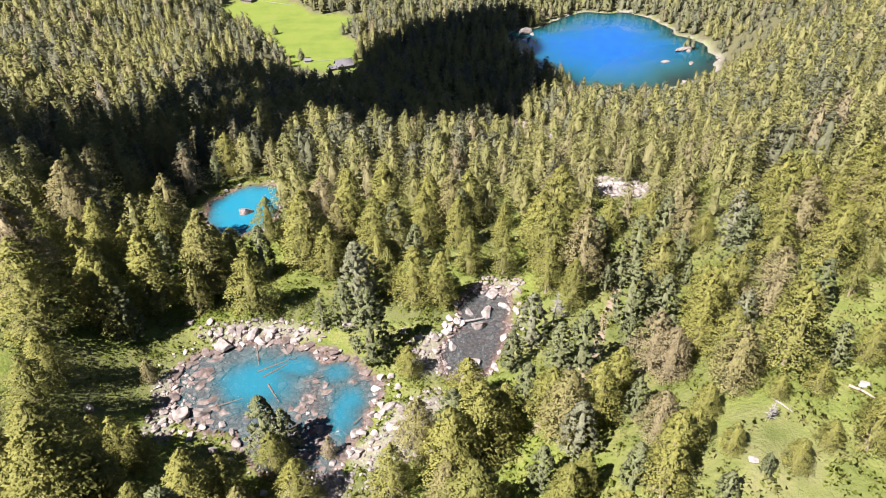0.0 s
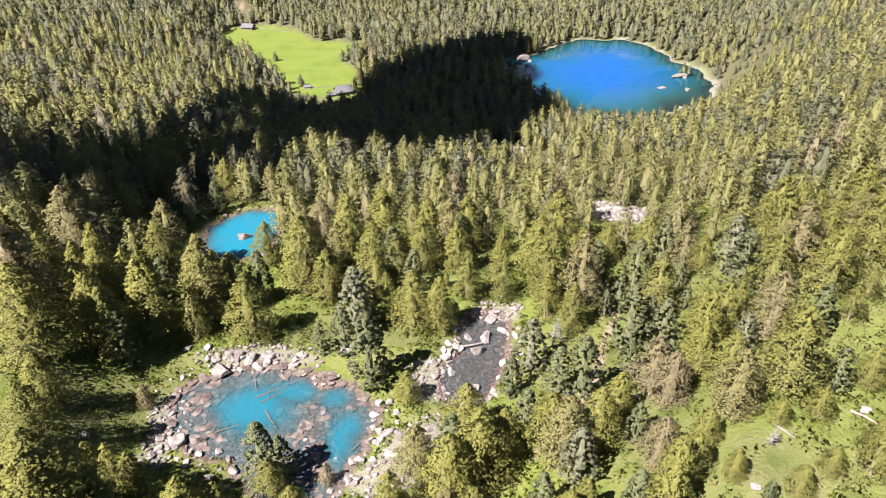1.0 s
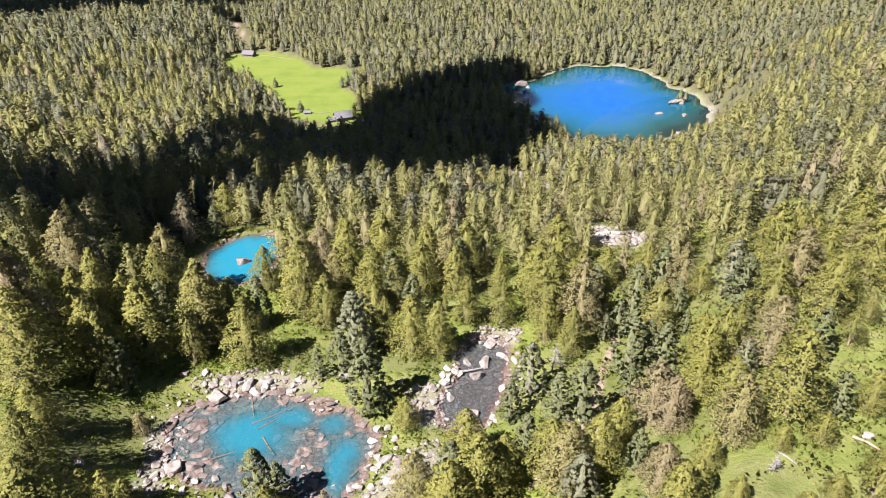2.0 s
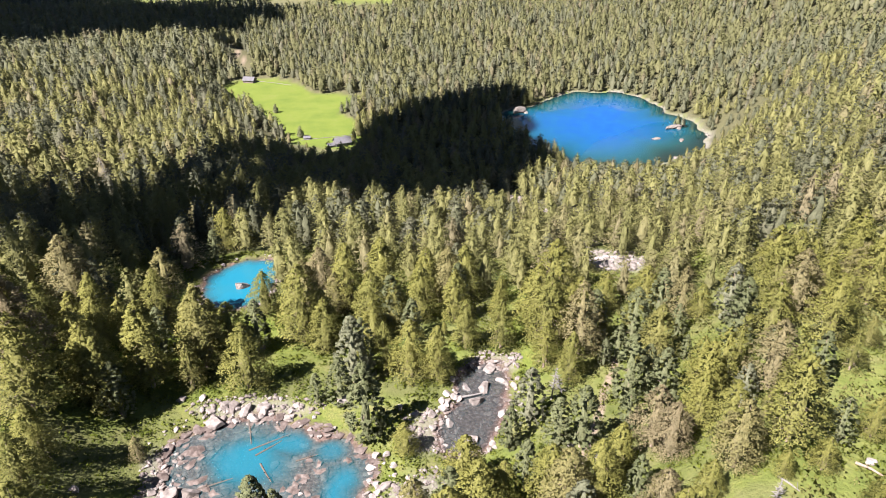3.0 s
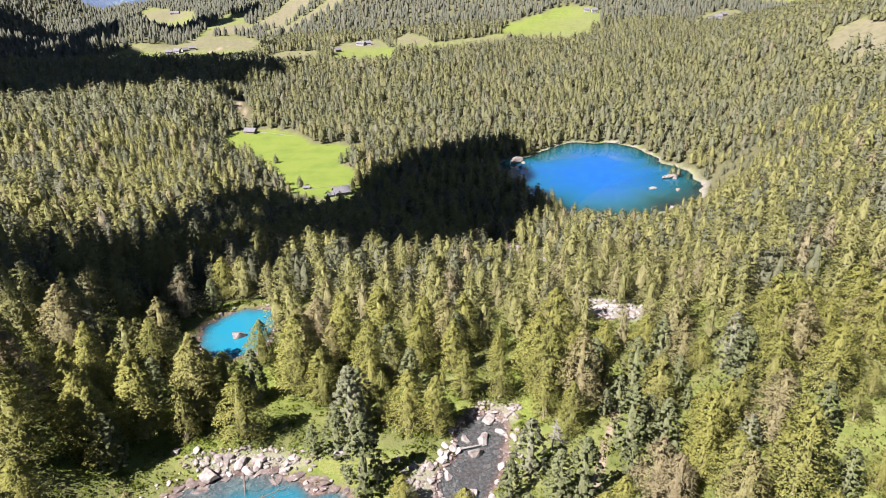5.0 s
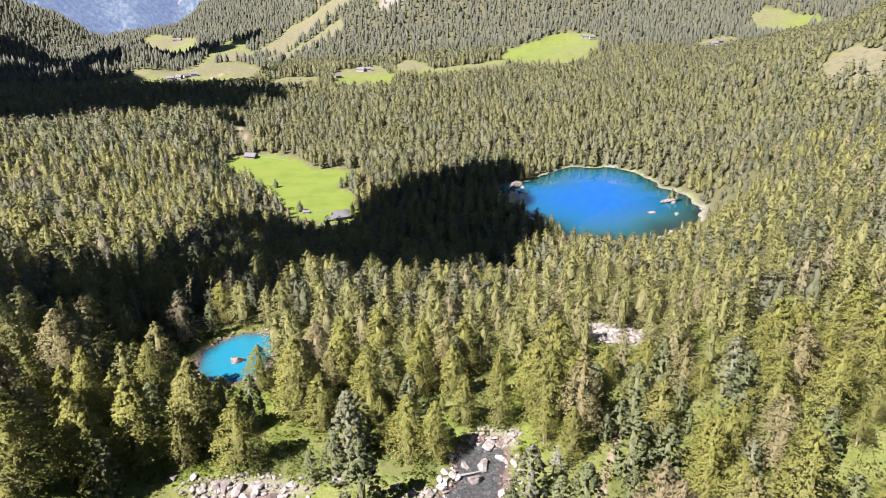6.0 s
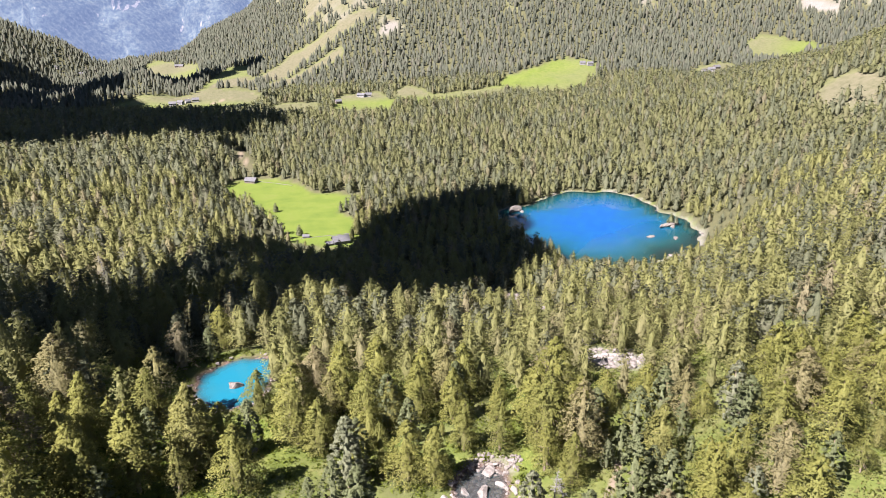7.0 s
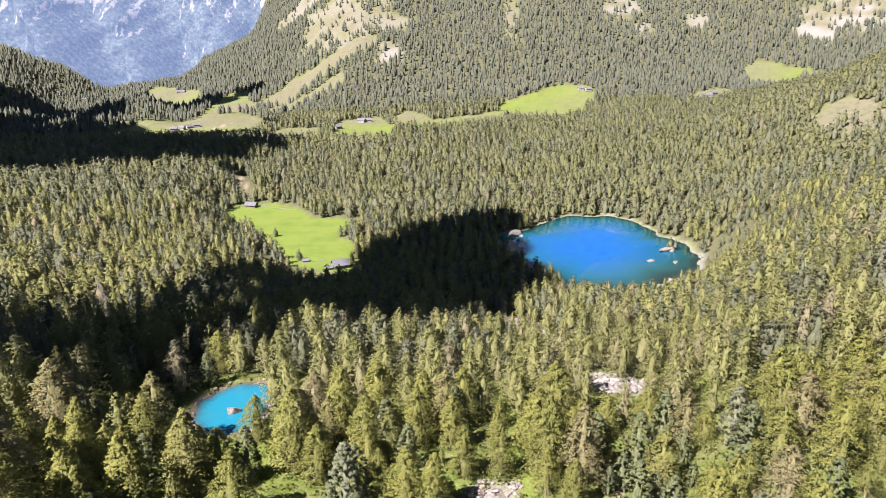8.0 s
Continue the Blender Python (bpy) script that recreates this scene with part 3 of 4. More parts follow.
TREE_H = 16.0
LARCH_KINDS = [(loose("larch_crown", larch_crown(100 + k, TREE_H, 190, 33, 0.35, (0.05, 0.1, 0.2, 0.5, 0.1)[k], (1.0, 0.85, 1.1, 0.9, 1.2)[k], dense=(0.26, 0.26, 0.24, 0.18, 0.26)[k]), LARCH), trunk_mesh(120 + k, TREE_H, BARK, 30)) for k in range(5)]
PINE_KINDS = [(loose("pine_crown", pine_crown(140 + k, TREE_H, 180, 32, 0.47, (1.0, 0.85, 1.1, 0.95)[k], dense=0.22), PINE), trunk_mesh(160 + k, TREE_H, BARK, 6)) for k in range(4)]
FIELD_PINE = (loose("pine_crown", pine_crown(170, TREE_H, 100, 12, 0.8, 1.25), PINE), PINE_KINDS[0][1])


def tree(kind, k, x, y, h, turn, label=""):
    """A larch or a pine of its own: an empty at its foot with trunk and crown."""
    crown, trunk = FIELD_PINE if kind == "field" else (LARCH_KINDS if kind == "larch" else PINE_KINDS)[k]
    ob = new("larch_tree" if kind == "larch" else "stone_pine", None)
    s = h / TREE_H
    ob.matrix_basis = Matrix.Translation((x, y, float(land(x, y)) - 0.1)) @ Matrix.Rotation(turn, 4, "Z") @ Matrix.Diagonal((s * 1.2, s * 1.2, s, 1))
    part("trunk", trunk, ob)
    part("crown", crown, ob)
    return tagged(ob, label or ("yellow-green feathery larch standing on the shrubby slope" if kind == "larch" else "dark green bushy stone pine standing on the slope"),
                  "tree", "larches of the wood" if kind == "larch" else "stone pines of the wood")


def wood_clear(x, y):
    """True where no wood grows."""
    c = ((open_at(x, y, SCREE) > 0.35) & (lattice(np.floor(x / 6), np.floor(y / 6), 8) < 0.86)) | (open_at(x, y, GLADES) > 0.4) | (open_at(x, y, ROCKY) > 0.3) | (farmed(x, y) > 0.4)
    for p, m in ((LAKE, 0.2 + 5 * near_spot(x, y, 225, 560, 40, 60)), (POND, 2.5), (STREAM, 2.0), (TARN, 2.0), (MEADOW, np.where((x > -71) & (y > 520), -60, 3))):
        c |= past_rim(p, x, y) < m
    c |= near_line(x, y, PATH, 3.5) > 0.3
    for pts in TRACKS:
        c |= near_line(x, y, pts, 10) > 0.3
    c |= (open_at(x, y, DRY) > 0.5) & (lattice(np.floor(x / 9), np.floor(y / 9), 5) < 0.85)
    return c


def spots(cell, r0, r1, az0, az1, seed, jitter=0.42):
    """Jittered planting places between two distances and bearings, clear of open places."""
    rng = np.random.default_rng(seed)
    xs, ys = np.meshgrid(np.arange(-r1, r1, cell), np.arange(-80, r1, cell))
    x = xs.ravel() + rng.uniform(-jitter, jitter, xs.size) * cell
    y = ys.ravel() + rng.uniform(-jitter, jitter, xs.size) * cell
    r, az = np.hypot(x, y), np.degrees(np.arctan2(x, y))
    ok = (r >= r0) & (r < r1) & (az > az0) & (az < az1)
    x, y = x[ok], y[ok]
    ok = ~wood_clear(x, y)
    return x[ok], y[ok], rng


def wood(name, kinds, mat, x, y, h, tint, label, turn_seed, spread=(1.4, 1.8)):
    """Many far trees as one mesh: every one a turned and scaled copy of a kind."""
    rng = np.random.default_rng(turn_seed)
    pick = rng.integers(0, len(kinds), len(x))
    turn = rng.uniform(0, 2 * math.pi, len(x))
    z = land(x, y) - 0.2
    allv, allt = [], []
    for k, corners in enumerate(kinds):
        i = np.nonzero(pick == k)[0]
        c, s = np.cos(turn[i])[:, None], np.sin(turn[i])[:, None]
        wide = (h[i] / TREE_H * rng.uniform(*spread, len(i)))[:, None]
        vx = (corners[None, :, 0] * c - corners[None, :, 1] * s) * wide + x[i][:, None]
        vy = (corners[None, :, 0] * s + corners[None, :, 1] * c) * wide + y[i][:, None]
        vz = corners[None, :, 2] * (h[i] / TREE_H)[:, None] + z[i][:, None]
        nx = corners[None, :, 3] * c - corners[None, :, 4] * s
        ny = corners[None, :, 3] * s + corners[None, :, 4] * c
        rest = np.broadcast_to(corners[None, :, 5:7], (len(i), len(corners), 2))
        allv.append(np.concatenate([np.stack([vx, vy, vz, nx, ny], -1), rest], -1).reshape(-1, 7))
        allt.append(np.repeat(tint[i], len(corners)))
    me = loose(name, np.concatenate(allv), mat, {"tint": np.concatenate(allt)})
    return tagged(new(name, me), label, "forest", kind="stuff")


def sunny_side(x, y):
    """The open strip on the sunny side of the tarn."""
    return (near_spot(x, y, -82, 180, 15, 12, 0) > 0.2) | (near_spot(x, y, -57, 167, 14, 11, 0) > 0.2)


def low_edge(x, y):
    """Younger, lower wood along the near shore of the lake and below the meadow."""
    lake = smooth(60, 25, past_rim(LAKE, x, y)) * smooth(590, 530, y) * smooth(60, 110, x)
    field = near_spot(x, y, -100, 482, 60, 34)
    gully = 0.8 * near_spot(x, y, 47, 312, 20, 75, 8)
    return 1 - 0.5 * np.maximum(np.maximum(lake, field), gully)


def pine_share(x, y):
    return np.clip(0.2 + 0.3 * rough_land(x, y, 60, 51) + 0.2 * smooth(180, 600, np.hypot(x, y)), 0.05, 0.9)


# near wood: every tree a thing of its own; (x, y, height) of those that stand clear of the rest
LARCHES_BY_POND = [(-77.3, 98.5, 14.5), (-74.2, 88.3, 16.1), (-62.5, 82.7, 10.3), (-56.4, 73.2, 12.4), (-59, 83.1, 11.4), (-54.9, 81.8, 11.5),
                   (-63.2, 106.5, 6.8), (-42.3, 72.3, 17.2), (-38.3, 75.3, 13.9), (-48.7, 66.9, 11.8), (-31.7, 83.8, 11.6), (-26, 76.5, 12.1),
                   (-34, 70.6, 11.8), (-22.3, 87.7, 6.1), (-66.4, 68.4, 17.6)]
LARCHES_BY_TARN = [(-90.6, 120, 25.4), (-76.9, 121.1, 19.9), (-81.5, 126.1, 17.5), (-73.7, 119.1, 19.3), (-79.7, 143.4, 14.8), (-68.3, 129, 24),
                   (-59.5, 130.3, 12.9), (-60.9, 151.5, 14.5), (-54.4, 146, 16.6), (-51.5, 169.8, 14.4), (-46.1, 130.1, 18.8), (-96.7, 154.6, 22.8),
                   (-106.4, 163.6, 16.4), (-97.9, 190.5, 9.5), (-94, 193.5, 9.7), (-77.8, 166.8, 22.5), (-99.7, 224.4, 22.7), (-97.3, 252.7, 16.8),
                   (-77.2, 220.4, 16.9)]
LARCHES_BY_STREAM = [(-37.4, 153.3, 24), (-33.4, 159.9, 13.4), (-7.8, 135.3, 16.7), (-1.4, 133.4, 15.9), (14.7, 146.2, 14.9), (5.8, 146.3, 14.9),
                     (-14.4, 138.9, 13.8), (-18.5, 152.2, 14.5), (-13.5, 159.1, 15), (-8, 108.9, 8.7), (-5.3, 87, 14.9), (6.1, 85.5, 19), (0.1, 71.8, 14.3), (-9.5, 77.1, 15), (18.8, 67.3, 11.6)]
LARCHES_ON_SLOPE = [(10.9, 90.2, 13.3), (40.7, 101.5, 15.3), (27.4, 88.5, 14.1), (21.9, 70.4, 9.8), (36.3, 82.9, 7.1), (33.8, 68.4, 13.7), (36.6, 70.3, 10.9), (41.3, 67.2, 6.4),
                    (58.4, 78.5, 6.8), (48.9, 63.6, 6.2), (51.7, 77.2, 5.4), (55.2, 67.4, 5.6), (51, 106.9, 17.3), (61.3, 95.6, 13.7), (47.1, 82.7, 14.1), (76.4, 104.7, 9.2),
                    (41.1, 77.2, 8.6), (70.6, 86.6, 8.5), (63.6, 71.2, 7.8), (33.2, 97.1, 11.4), (19.3, 90.6, 13.8), (29.9, 130.8, 13.9), (24.6, 137.1, 13.6)]
CLEAR_PINES = [(-71.1, 118.2, 14.7), (-48.4, 148.9, 15.9), (-76.1, 204.1, 12.2), (-34.3, 88.3, 16), (-30.9, 88.7, 12.2), (-16.7, 114.3, 20.2),
               (-23.8, 124.9, 13), (-29.1, 124.7, 9), (1.1, 86.8, 16.8), (13.8, 109.2, 11.2), (18.8, 117, 15), (23, 105.7, 13.2),
               (27.6, 104.9, 15.8), (39, 136.1, 8), (42.8, 139.3, 10.1), (38.6, 111.4, 10), (44.5, 105.6, 10.8), (15.6, 95.8, 12.4), (22.6, 79.7, 12.8), (15.8, 74.1, 10.4),
               (34.1, 87.6, 9.3), (28.9, 68.5, 10.3), (37.9, 59.1, 5.8), (44.4, 62.6, 4.1), (66.5, 115.2, 7.9), (68.6, 101.5, 11.6), (64.8, 85.9, 9.2), (46.1, 125.7, 12.6), (-14.3, 159.8, 17.2)]
NEAR_R = 178
rng = np.random.default_rng(3)
for rows, kind, label in ((LARCHES_BY_POND, "larch", "yellow-green feathery larch beside the turquoise pond"),
                          (LARCHES_BY_TARN, "larch", "tall yellow-green larch on the shrubby slope by the tarn"),
                          (LARCHES_BY_STREAM, "larch", "sunlit feathery larch beside the stony stream"),
                          (LARCHES_ON_SLOPE, "larch", "pale olive larch with grey lower twigs on the grassy slope"),
                          (CLEAR_PINES, "pine", "dark green bushy stone pine among shrubs and boulders")):
    for n, (px, py, h) in enumerate(rows):
        tree(kind, n % 4 if kind == "pine" else (n * 2 + n // 5) % 5, px, py, h, float(rng.uniform(0, 6.28)), label)
CLEAR = np.array([r[:2] for r in LARCHES_BY_POND + LARCHES_BY_TARN + LARCHES_BY_STREAM + LARCHES_ON_SLOPE + CLEAR_PINES])
for px, py, h, label in ((-147.3, 595.2, 8.5, "small round stone pine alone on the bright meadow"), (-113.9, 531.4, 9.5, "dark stone pine at the edge of the meadow")):
    tree("field", 0, px, py, h, 1.0, label)

x, y, rng = spots(6.9, 48, NEAR_R, -50, 48, 7)
az = np.degrees(np.arctan2(x, y))
gap = np.min(np.hypot(x[:, None] - CLEAR[:, 0], y[:, None] - CLEAR[:, 1]), axis=1)
chance = np.where((az < 9) & (np.hypot(x, y) < 172), np.where(az < -21, 0.8, 0.33), np.where((az > 12) & (np.hypot(x, y) < 150), 0.5, 0.75))
keep = (rough_land(x, y, 26, 61) * 0.25 + rng.uniform(0, 1, len(x)) < chance) & (gap > 4.6) & (near_spot(x, y, 47, 69, 11, 16, 20) < 0.3) & (near_spot(x, y, -72, 128, 17, 13) < 0.3) & ~sunny_side(x, y) & ((past_rim(POND, x, y) > 11) | (x > -20)) & (near_spot(x, y, -64, 93, 20, 20) < 0.3) & ((np.hypot(x, y) < 105) | (np.abs(az) < 38))
is_pine = rng.uniform(0, 1, len(x)) < pine_share(x, y)
for i in np.nonzero(keep)[0]:
    kind = "pine" if is_pine[i] else "larch"
    tall = rng.uniform(12, 23) if rng.uniform() > 0.18 else rng.uniform(5, 11)
    if x[i] < 8 * y[i] / 57 and math.hypot(x[i], y[i]) < 165:
        tall *= 0.85 if az[i] > -21 else 1.15
    if az[i] > 14:
        tall *= 0.8
    tree(kind, int(rng.integers(0, 4)) if is_pine[i] else int(rng.integers(0, 5)), x[i], y[i], float(tall), float(rng.uniform(0, 6.28)))

# middle wood and far wood
DENSE_LARCH = [larch_crown(190 + k, TREE_H, 108, 8, 0.54, 0, (1.0, 0.85, 1.15)[k % 3], 6, 8, 0.33, 0.3, 0.3) for k in range(5)]
DENSE_PINE = [pine_crown(210 + k, TREE_H, 74, 11, 0.68, (1.05, 0.9, 1.15)[k % 3], 6, 8, 0.4, 0.25, 0.26) for k in range(5)]
MID_LARCH = [larch_crown(200 + k, TREE_H, 44, 5, 0.98, 0, (1.0, 0.85, 1.15)[k % 3], 4, 7, 0.46, 0.25, 0.3) for k in range(6)]
MID_PINE = [pine_crown(220 + k, TREE_H, 34, 7, 1.0, (1.05, 0.9, 1.2)[k % 3], 4, 7, 0.55, 0.2, 0.28) for k in range(6)]
FAR_LARCH = [larch_crown(240 + k, TREE_H, 30, 1, 1.9, 0, (1.1, 0.95, 1.25)[k % 3], 2, 5, 0.6, 0.2, 0.36) for k in range(8)]
FAR_PINE = [pine_crown(260 + k, TREE_H, 28, 1, 1.8, (1.2, 1.05)[k % 2], 2, 5, 0.66, 0.15, 0.36) for k in range(8)]


def far_cone(seed):
    rng = np.random.default_rng(seed)
    return crown(rng, np.zeros((0, 3)), np.zeros(0), hull(rng, TREE_H, 0.03, lambda u: 3.9 * (1.0 - u ** 1.6) + 0.1, 2, 4, 0.3), TREE_H, 0.2, 0.1)


for name, cell, r0, r1, az0, az1, kinds in (("edge", 7.9, NEAR_R, 320, -38, 38, (DENSE_LARCH, DENSE_PINE)), ("middle", 7.9, 320, 640, -37, 37, (MID_LARCH, MID_PINE)), ("far", 7.8, 640, 1350, -37, 37, (FAR_LARCH, FAR_PINE))):
    x, y, rng = spots(cell, r0, r1, az0, az1, int(r0))
    keep = (rough_land(x, y, 30, 62) * 0.3 + rng.uniform(0, 1, len(x)) > 0.0) & ~sunny_side(x, y)
    x, y = x[keep], y[keep]
    is_pine = rng.uniform(0, 1, len(x)) < pine_share(x, y)
    h, tint = rng.uniform(10, 18, len(x)) * low_edge(x, y), rng.uniform(0, 1, len(x))
    wood("larch_wood", kinds[0], LARCH_FAR_DIM if name == "far" else LARCH_FAR, x[~is_pine], y[~is_pine], h[~is_pine], tint[~is_pine], "dense yellow-green larch wood on the valley slopes", 71, (1.2, 1.55) if name == "far" else (1.2, 1.6))
    wood("pine_wood", kinds[1], PINE_FAR, x[is_pine], y[is_pine], h[is_pine], tint[is_pine], "dark green stone pine wood among the larches", 72, (1.2, 1.55) if name == "far" else (1.25, 1.65))
x, y, rng = spots(11.5, 1350, 3300, -35, 35, 9)
keep = (alpine(x, y) * 0.8 < rng.uniform(0.12, 0.9, len(x))) & (land(x, y) < 620 + rng.uniform(-150, 150, len(x))) & (rng.uniform(0, 1, len(x)) < np.where(land(x, y) > 330, 0.45, 0.97))
x, y = x[keep], y[keep]
h, tint = rng.uniform(10, 20, len(x)), rng.uniform(0, 1, len(x))
wood("mountain_wood", [far_cone(280 + k) for k in range(6)], MOUNTAIN_HAZED, x, y, h, tint, "conifer wood on the far mountain slopes, greyed by haze in its colour", 73, (0.95, 1.3))


# ---------- boulders, stones, logs ----------


def rock_mesh(seed, fine, mat, flat=0.7):
    """An angular boulder about one metre across."""
    bm = bmesh.new()
    bmesh.ops.create_icosphere(bm, subdivisions=fine, radius=0.5)
    rng = np.random.default_rng(seed)
    cuts = rng.normal(0, 1, (12, 3))
    cuts /= np.linalg.norm(cuts, axis=1, keepdims=True)
    reach = rng.uniform(0.22, 0.42, 12)
    for v in bm.verts:
        p = np.array(v.co)
        for c, r in zip(cuts, reach):
            over = p @ c - r
            if over > 0:
                p = p - c * over
        p = p * (1 + rng.normal(0, 0.02))
        v.co = Vector(p * (1.5, 1.15, flat * 1.3))
    me = bpy.data.meshes.new("boulder")
    bm.to_mesh(me)
    bm.free()
    me.materials.append(mat)
    return me


BOULDERS = [rock_mesh(300 + k, 3 if k < 3 else 2, STONE, (0.75, 0.6, 0.85, 0.7, 0.55, 0.8, 0.65)[k]) for k in range(7)]


LAKE_ROCKS = [rock_mesh(310 + k, 2, LAKE_STONE, 0.7) for k in range(3)]


def top_of(x, y):
    """Height of the ground, under water too."""
    return float(land(x, y))


def boulder(k, x, y, size, turn, label, group="boulders by the water"):
    ob = new("boulder", BOULDERS[k])
    ob.matrix_basis = Matrix.Translation((x, y, top_of(x, y) + size * 0.18)) @ Matrix.Rotation(turn, 4, "Z") @ Matrix.Diagonal((size, size, size, 1))
    return tagged(ob, label, "boulder", group)


BIG = [(-28.6, 114.6, 1.3), (-25.2, 114.4, 1.1), (-26.9, 114.1, 1.0), (-24.2, 116.6, 1.2), (-29.4, 116.2, 1.2), (-50.8, 118.1, 3.4), (-50.1, 98.3, 3.3), (-23.1, 125, 3.5), (-30.2, 112.6, 1.6), (-35.2, 106.8, 1.8), (-42.8, 119.9, 2.4), (-70, 94.2, 2.2),
       (-60.9, 125.4, 2), (-56.3, 126.1, 2), (-23.6, 157.4, 1.9), (-48.2, 122.8, 3), (-44.8, 122, 3), (-41, 122.9, 2.5), (-35.1, 119.7, 2.1),
       (-50.6, 124.1, 2.2), (-16.8, 93.1, 2.1), (-15, 97.9, 1.9), (-11.6, 99.7, 2.4), (-10.1, 93.9, 2.6), (-7.9, 96.3, 2.3), (-28.4, 98.5, 1.2),
       (-21.4, 93.6, 1.7), (-45, 95.4, 1.7), (-42.6, 93, 1.5), (-54.2, 97.7, 3), (67.4, 80.4, 1.5), (25.8, 105, 1.5), (-48.4, 148.9, 2.5),
       (-9.9, 122.9, 1.6), (43.2, 64.2, 1.3)]
BIG_STREAM = [(8, 126.1, 3.6), (9.9, 130.9, 3.2), (11.1, 138.1, 3.1), (5.5, 130.8, 2.4), (1.3, 118.8, 2.4), (6.1, 113.7, 2.6), (13.1, 121.7, 2.1),
              (14.2, 133.5, 2.5), (-6.5, 120.5, 1.8), (-0, 123, 1.9), (-2.6, 120.8, 2.1), (9.9, 110, 1.5)]
rng = np.random.default_rng(11)
for rows, label in ((BIG, "pale angular granite boulder on the pond shore"), (BIG_STREAM, "pinkish granite boulder in the stony stream")):
    for n, (bx, by, s) in enumerate(rows):
        boulder(n % 3 if s > 2.2 else n % 7, bx, by, s, float(rng.uniform(0, 6.28)), label)
boulder(0, -63.6, 188.2, 4.2, 0.6, "single white boulder standing in the turquoise tarn").location.z = TARN["level"] + 0.5
for n, (bx, by, s) in enumerate([(193, 563, 10), (188, 561, 6), (198, 566, 8), (196, 562, 6), (201, 568, 5), (172, 537, 8), (191, 533, 7), (175, 491, 7), (168, 484, 5), (158, 470, 6), (68, 607, 13), (74, 604, 7), (181, 489, 4)]):
    ob = new("boulder", LAKE_ROCKS[n % 3])
    ob.matrix_basis = Matrix.Translation((bx, by, 1.0 if n < 5 else 0.1 if n != 10 else 1.2)) @ Matrix.Rotation(n * 0.7, 4, "Z") @ Matrix.Diagonal((s, s * 0.6, s * ((0.75, 0.5, 0.65, 0.8, 0.6)[n] if n < 5 else 0.35 if n != 10 else 0.7), 1))
    tagged(ob, "pale rock rising out of the blue lake", "rock", "rocks in the lake")
for px, py, h in ((197, 567, 8.5), (201, 565, 7.0), (194, 566, 4.0), (199, 569, 5.5)):
    tree("field", 0, px, py, h, 0.4 + h, "small stone pine growing on the rock in the lake").location.z = 2.0


def shore_spots(place, arcs, inner, outer, seed):
    """Places round a rim: arcs of (from, to, count) in degrees."""
    r = np.random.default_rng(seed)
    out = []
    for a0, a1, n in arcs:
        th = np.radians(r.uniform(a0, a1, n))
        d = rim_at(place, th) + r.uniform(inner, outer, n)
        out += [(place["at"][0] + d[i] * math.cos(th[i]), place["at"][1] + d[i] * math.sin(th[i])) for i in range(n)]
    return out


rng = np.random.default_rng(12)
HEAPS = (shore_spots(POND, [(70, 150, 46), (150, 215, 34), (-75, 15, 60), (215, 285, 14)], -0.5, 5.5, 21)
         + shore_spots(STREAM, [(0, 360, 60)], -1.0, 3.5, 22) + shore_spots(TARN, [(0, 360, 26)], -0.3, 2.5, 23))
for n, (bx, by) in enumerate(HEAPS):
    boulder(3 + n % 4, bx, by, float(0.5 + 1.5 * rng.uniform() ** 2), float(rng.uniform(0, 6.28)), "pale weathered stone in the heap along the shore")
for ox, oy, rx, ry, turn in ROCKY:
    for n in range(9):
        a, d = rng.uniform(0, 6.28), math.sqrt(rng.uniform())
        boulder(3 + n % 4, ox + rx * d * math.cos(a), oy + ry * d * math.sin(a), float(0.6 + 1.4 * rng.uniform() ** 2), float(rng.uniform(0, 6.28)), "pale angular stone lying among the shrubs")


def stones(name, mat, x, y, size, flat, sink, label, seed, category="stones"):
    """Many small stones as one mesh."""
    rng = np.random.default_rng(seed)
    shapes = []
    for k in range(5):
        me = rock_mesh(seed + k, 1, mat, flat)
        v = np.array([q.co for q in me.vertices])
        f = np.array([p.vertices[:] for p in me.polygons])
        shapes.append((v, f))
        bpy.data.meshes.remove(me)
    z = land(x, y)
    vs, fs, k = [], [], 0
    for i in range(len(x)):
        v, f = shapes[i % 5]
        a = rng.uniform(0, 6.28)
        c, s = math.cos(a), math.sin(a)
        w = np.stack([v[:, 0] * c - v[:, 1] * s, v[:, 0] * s + v[:, 1] * c, v[:, 2]], 1) * size[i]
        vs.append(w + (x[i], y[i], z[i] + size[i] * sink))
        fs.append(f + k)
        k += len(v)
    return tagged(new(name, mesh_from(name, np.concatenate(vs), np.concatenate(fs), mat)), label, category, kind="stuff")


def inside(place, n, seed, m0, m1):
    """Random places whose distance past the rim lies between m0 and m1."""
    r = np.random.default_rng(seed)
    reach = place["rim"][0] * 1.7 + 6
    x, y = place["at"][0] + r.uniform(-reach, reach, n), place["at"][1] + r.uniform(-reach, reach, n)
    s = past_rim(place, x, y)
    ok = (s > m0) & (s < m1)
    return x[ok], y[ok], r


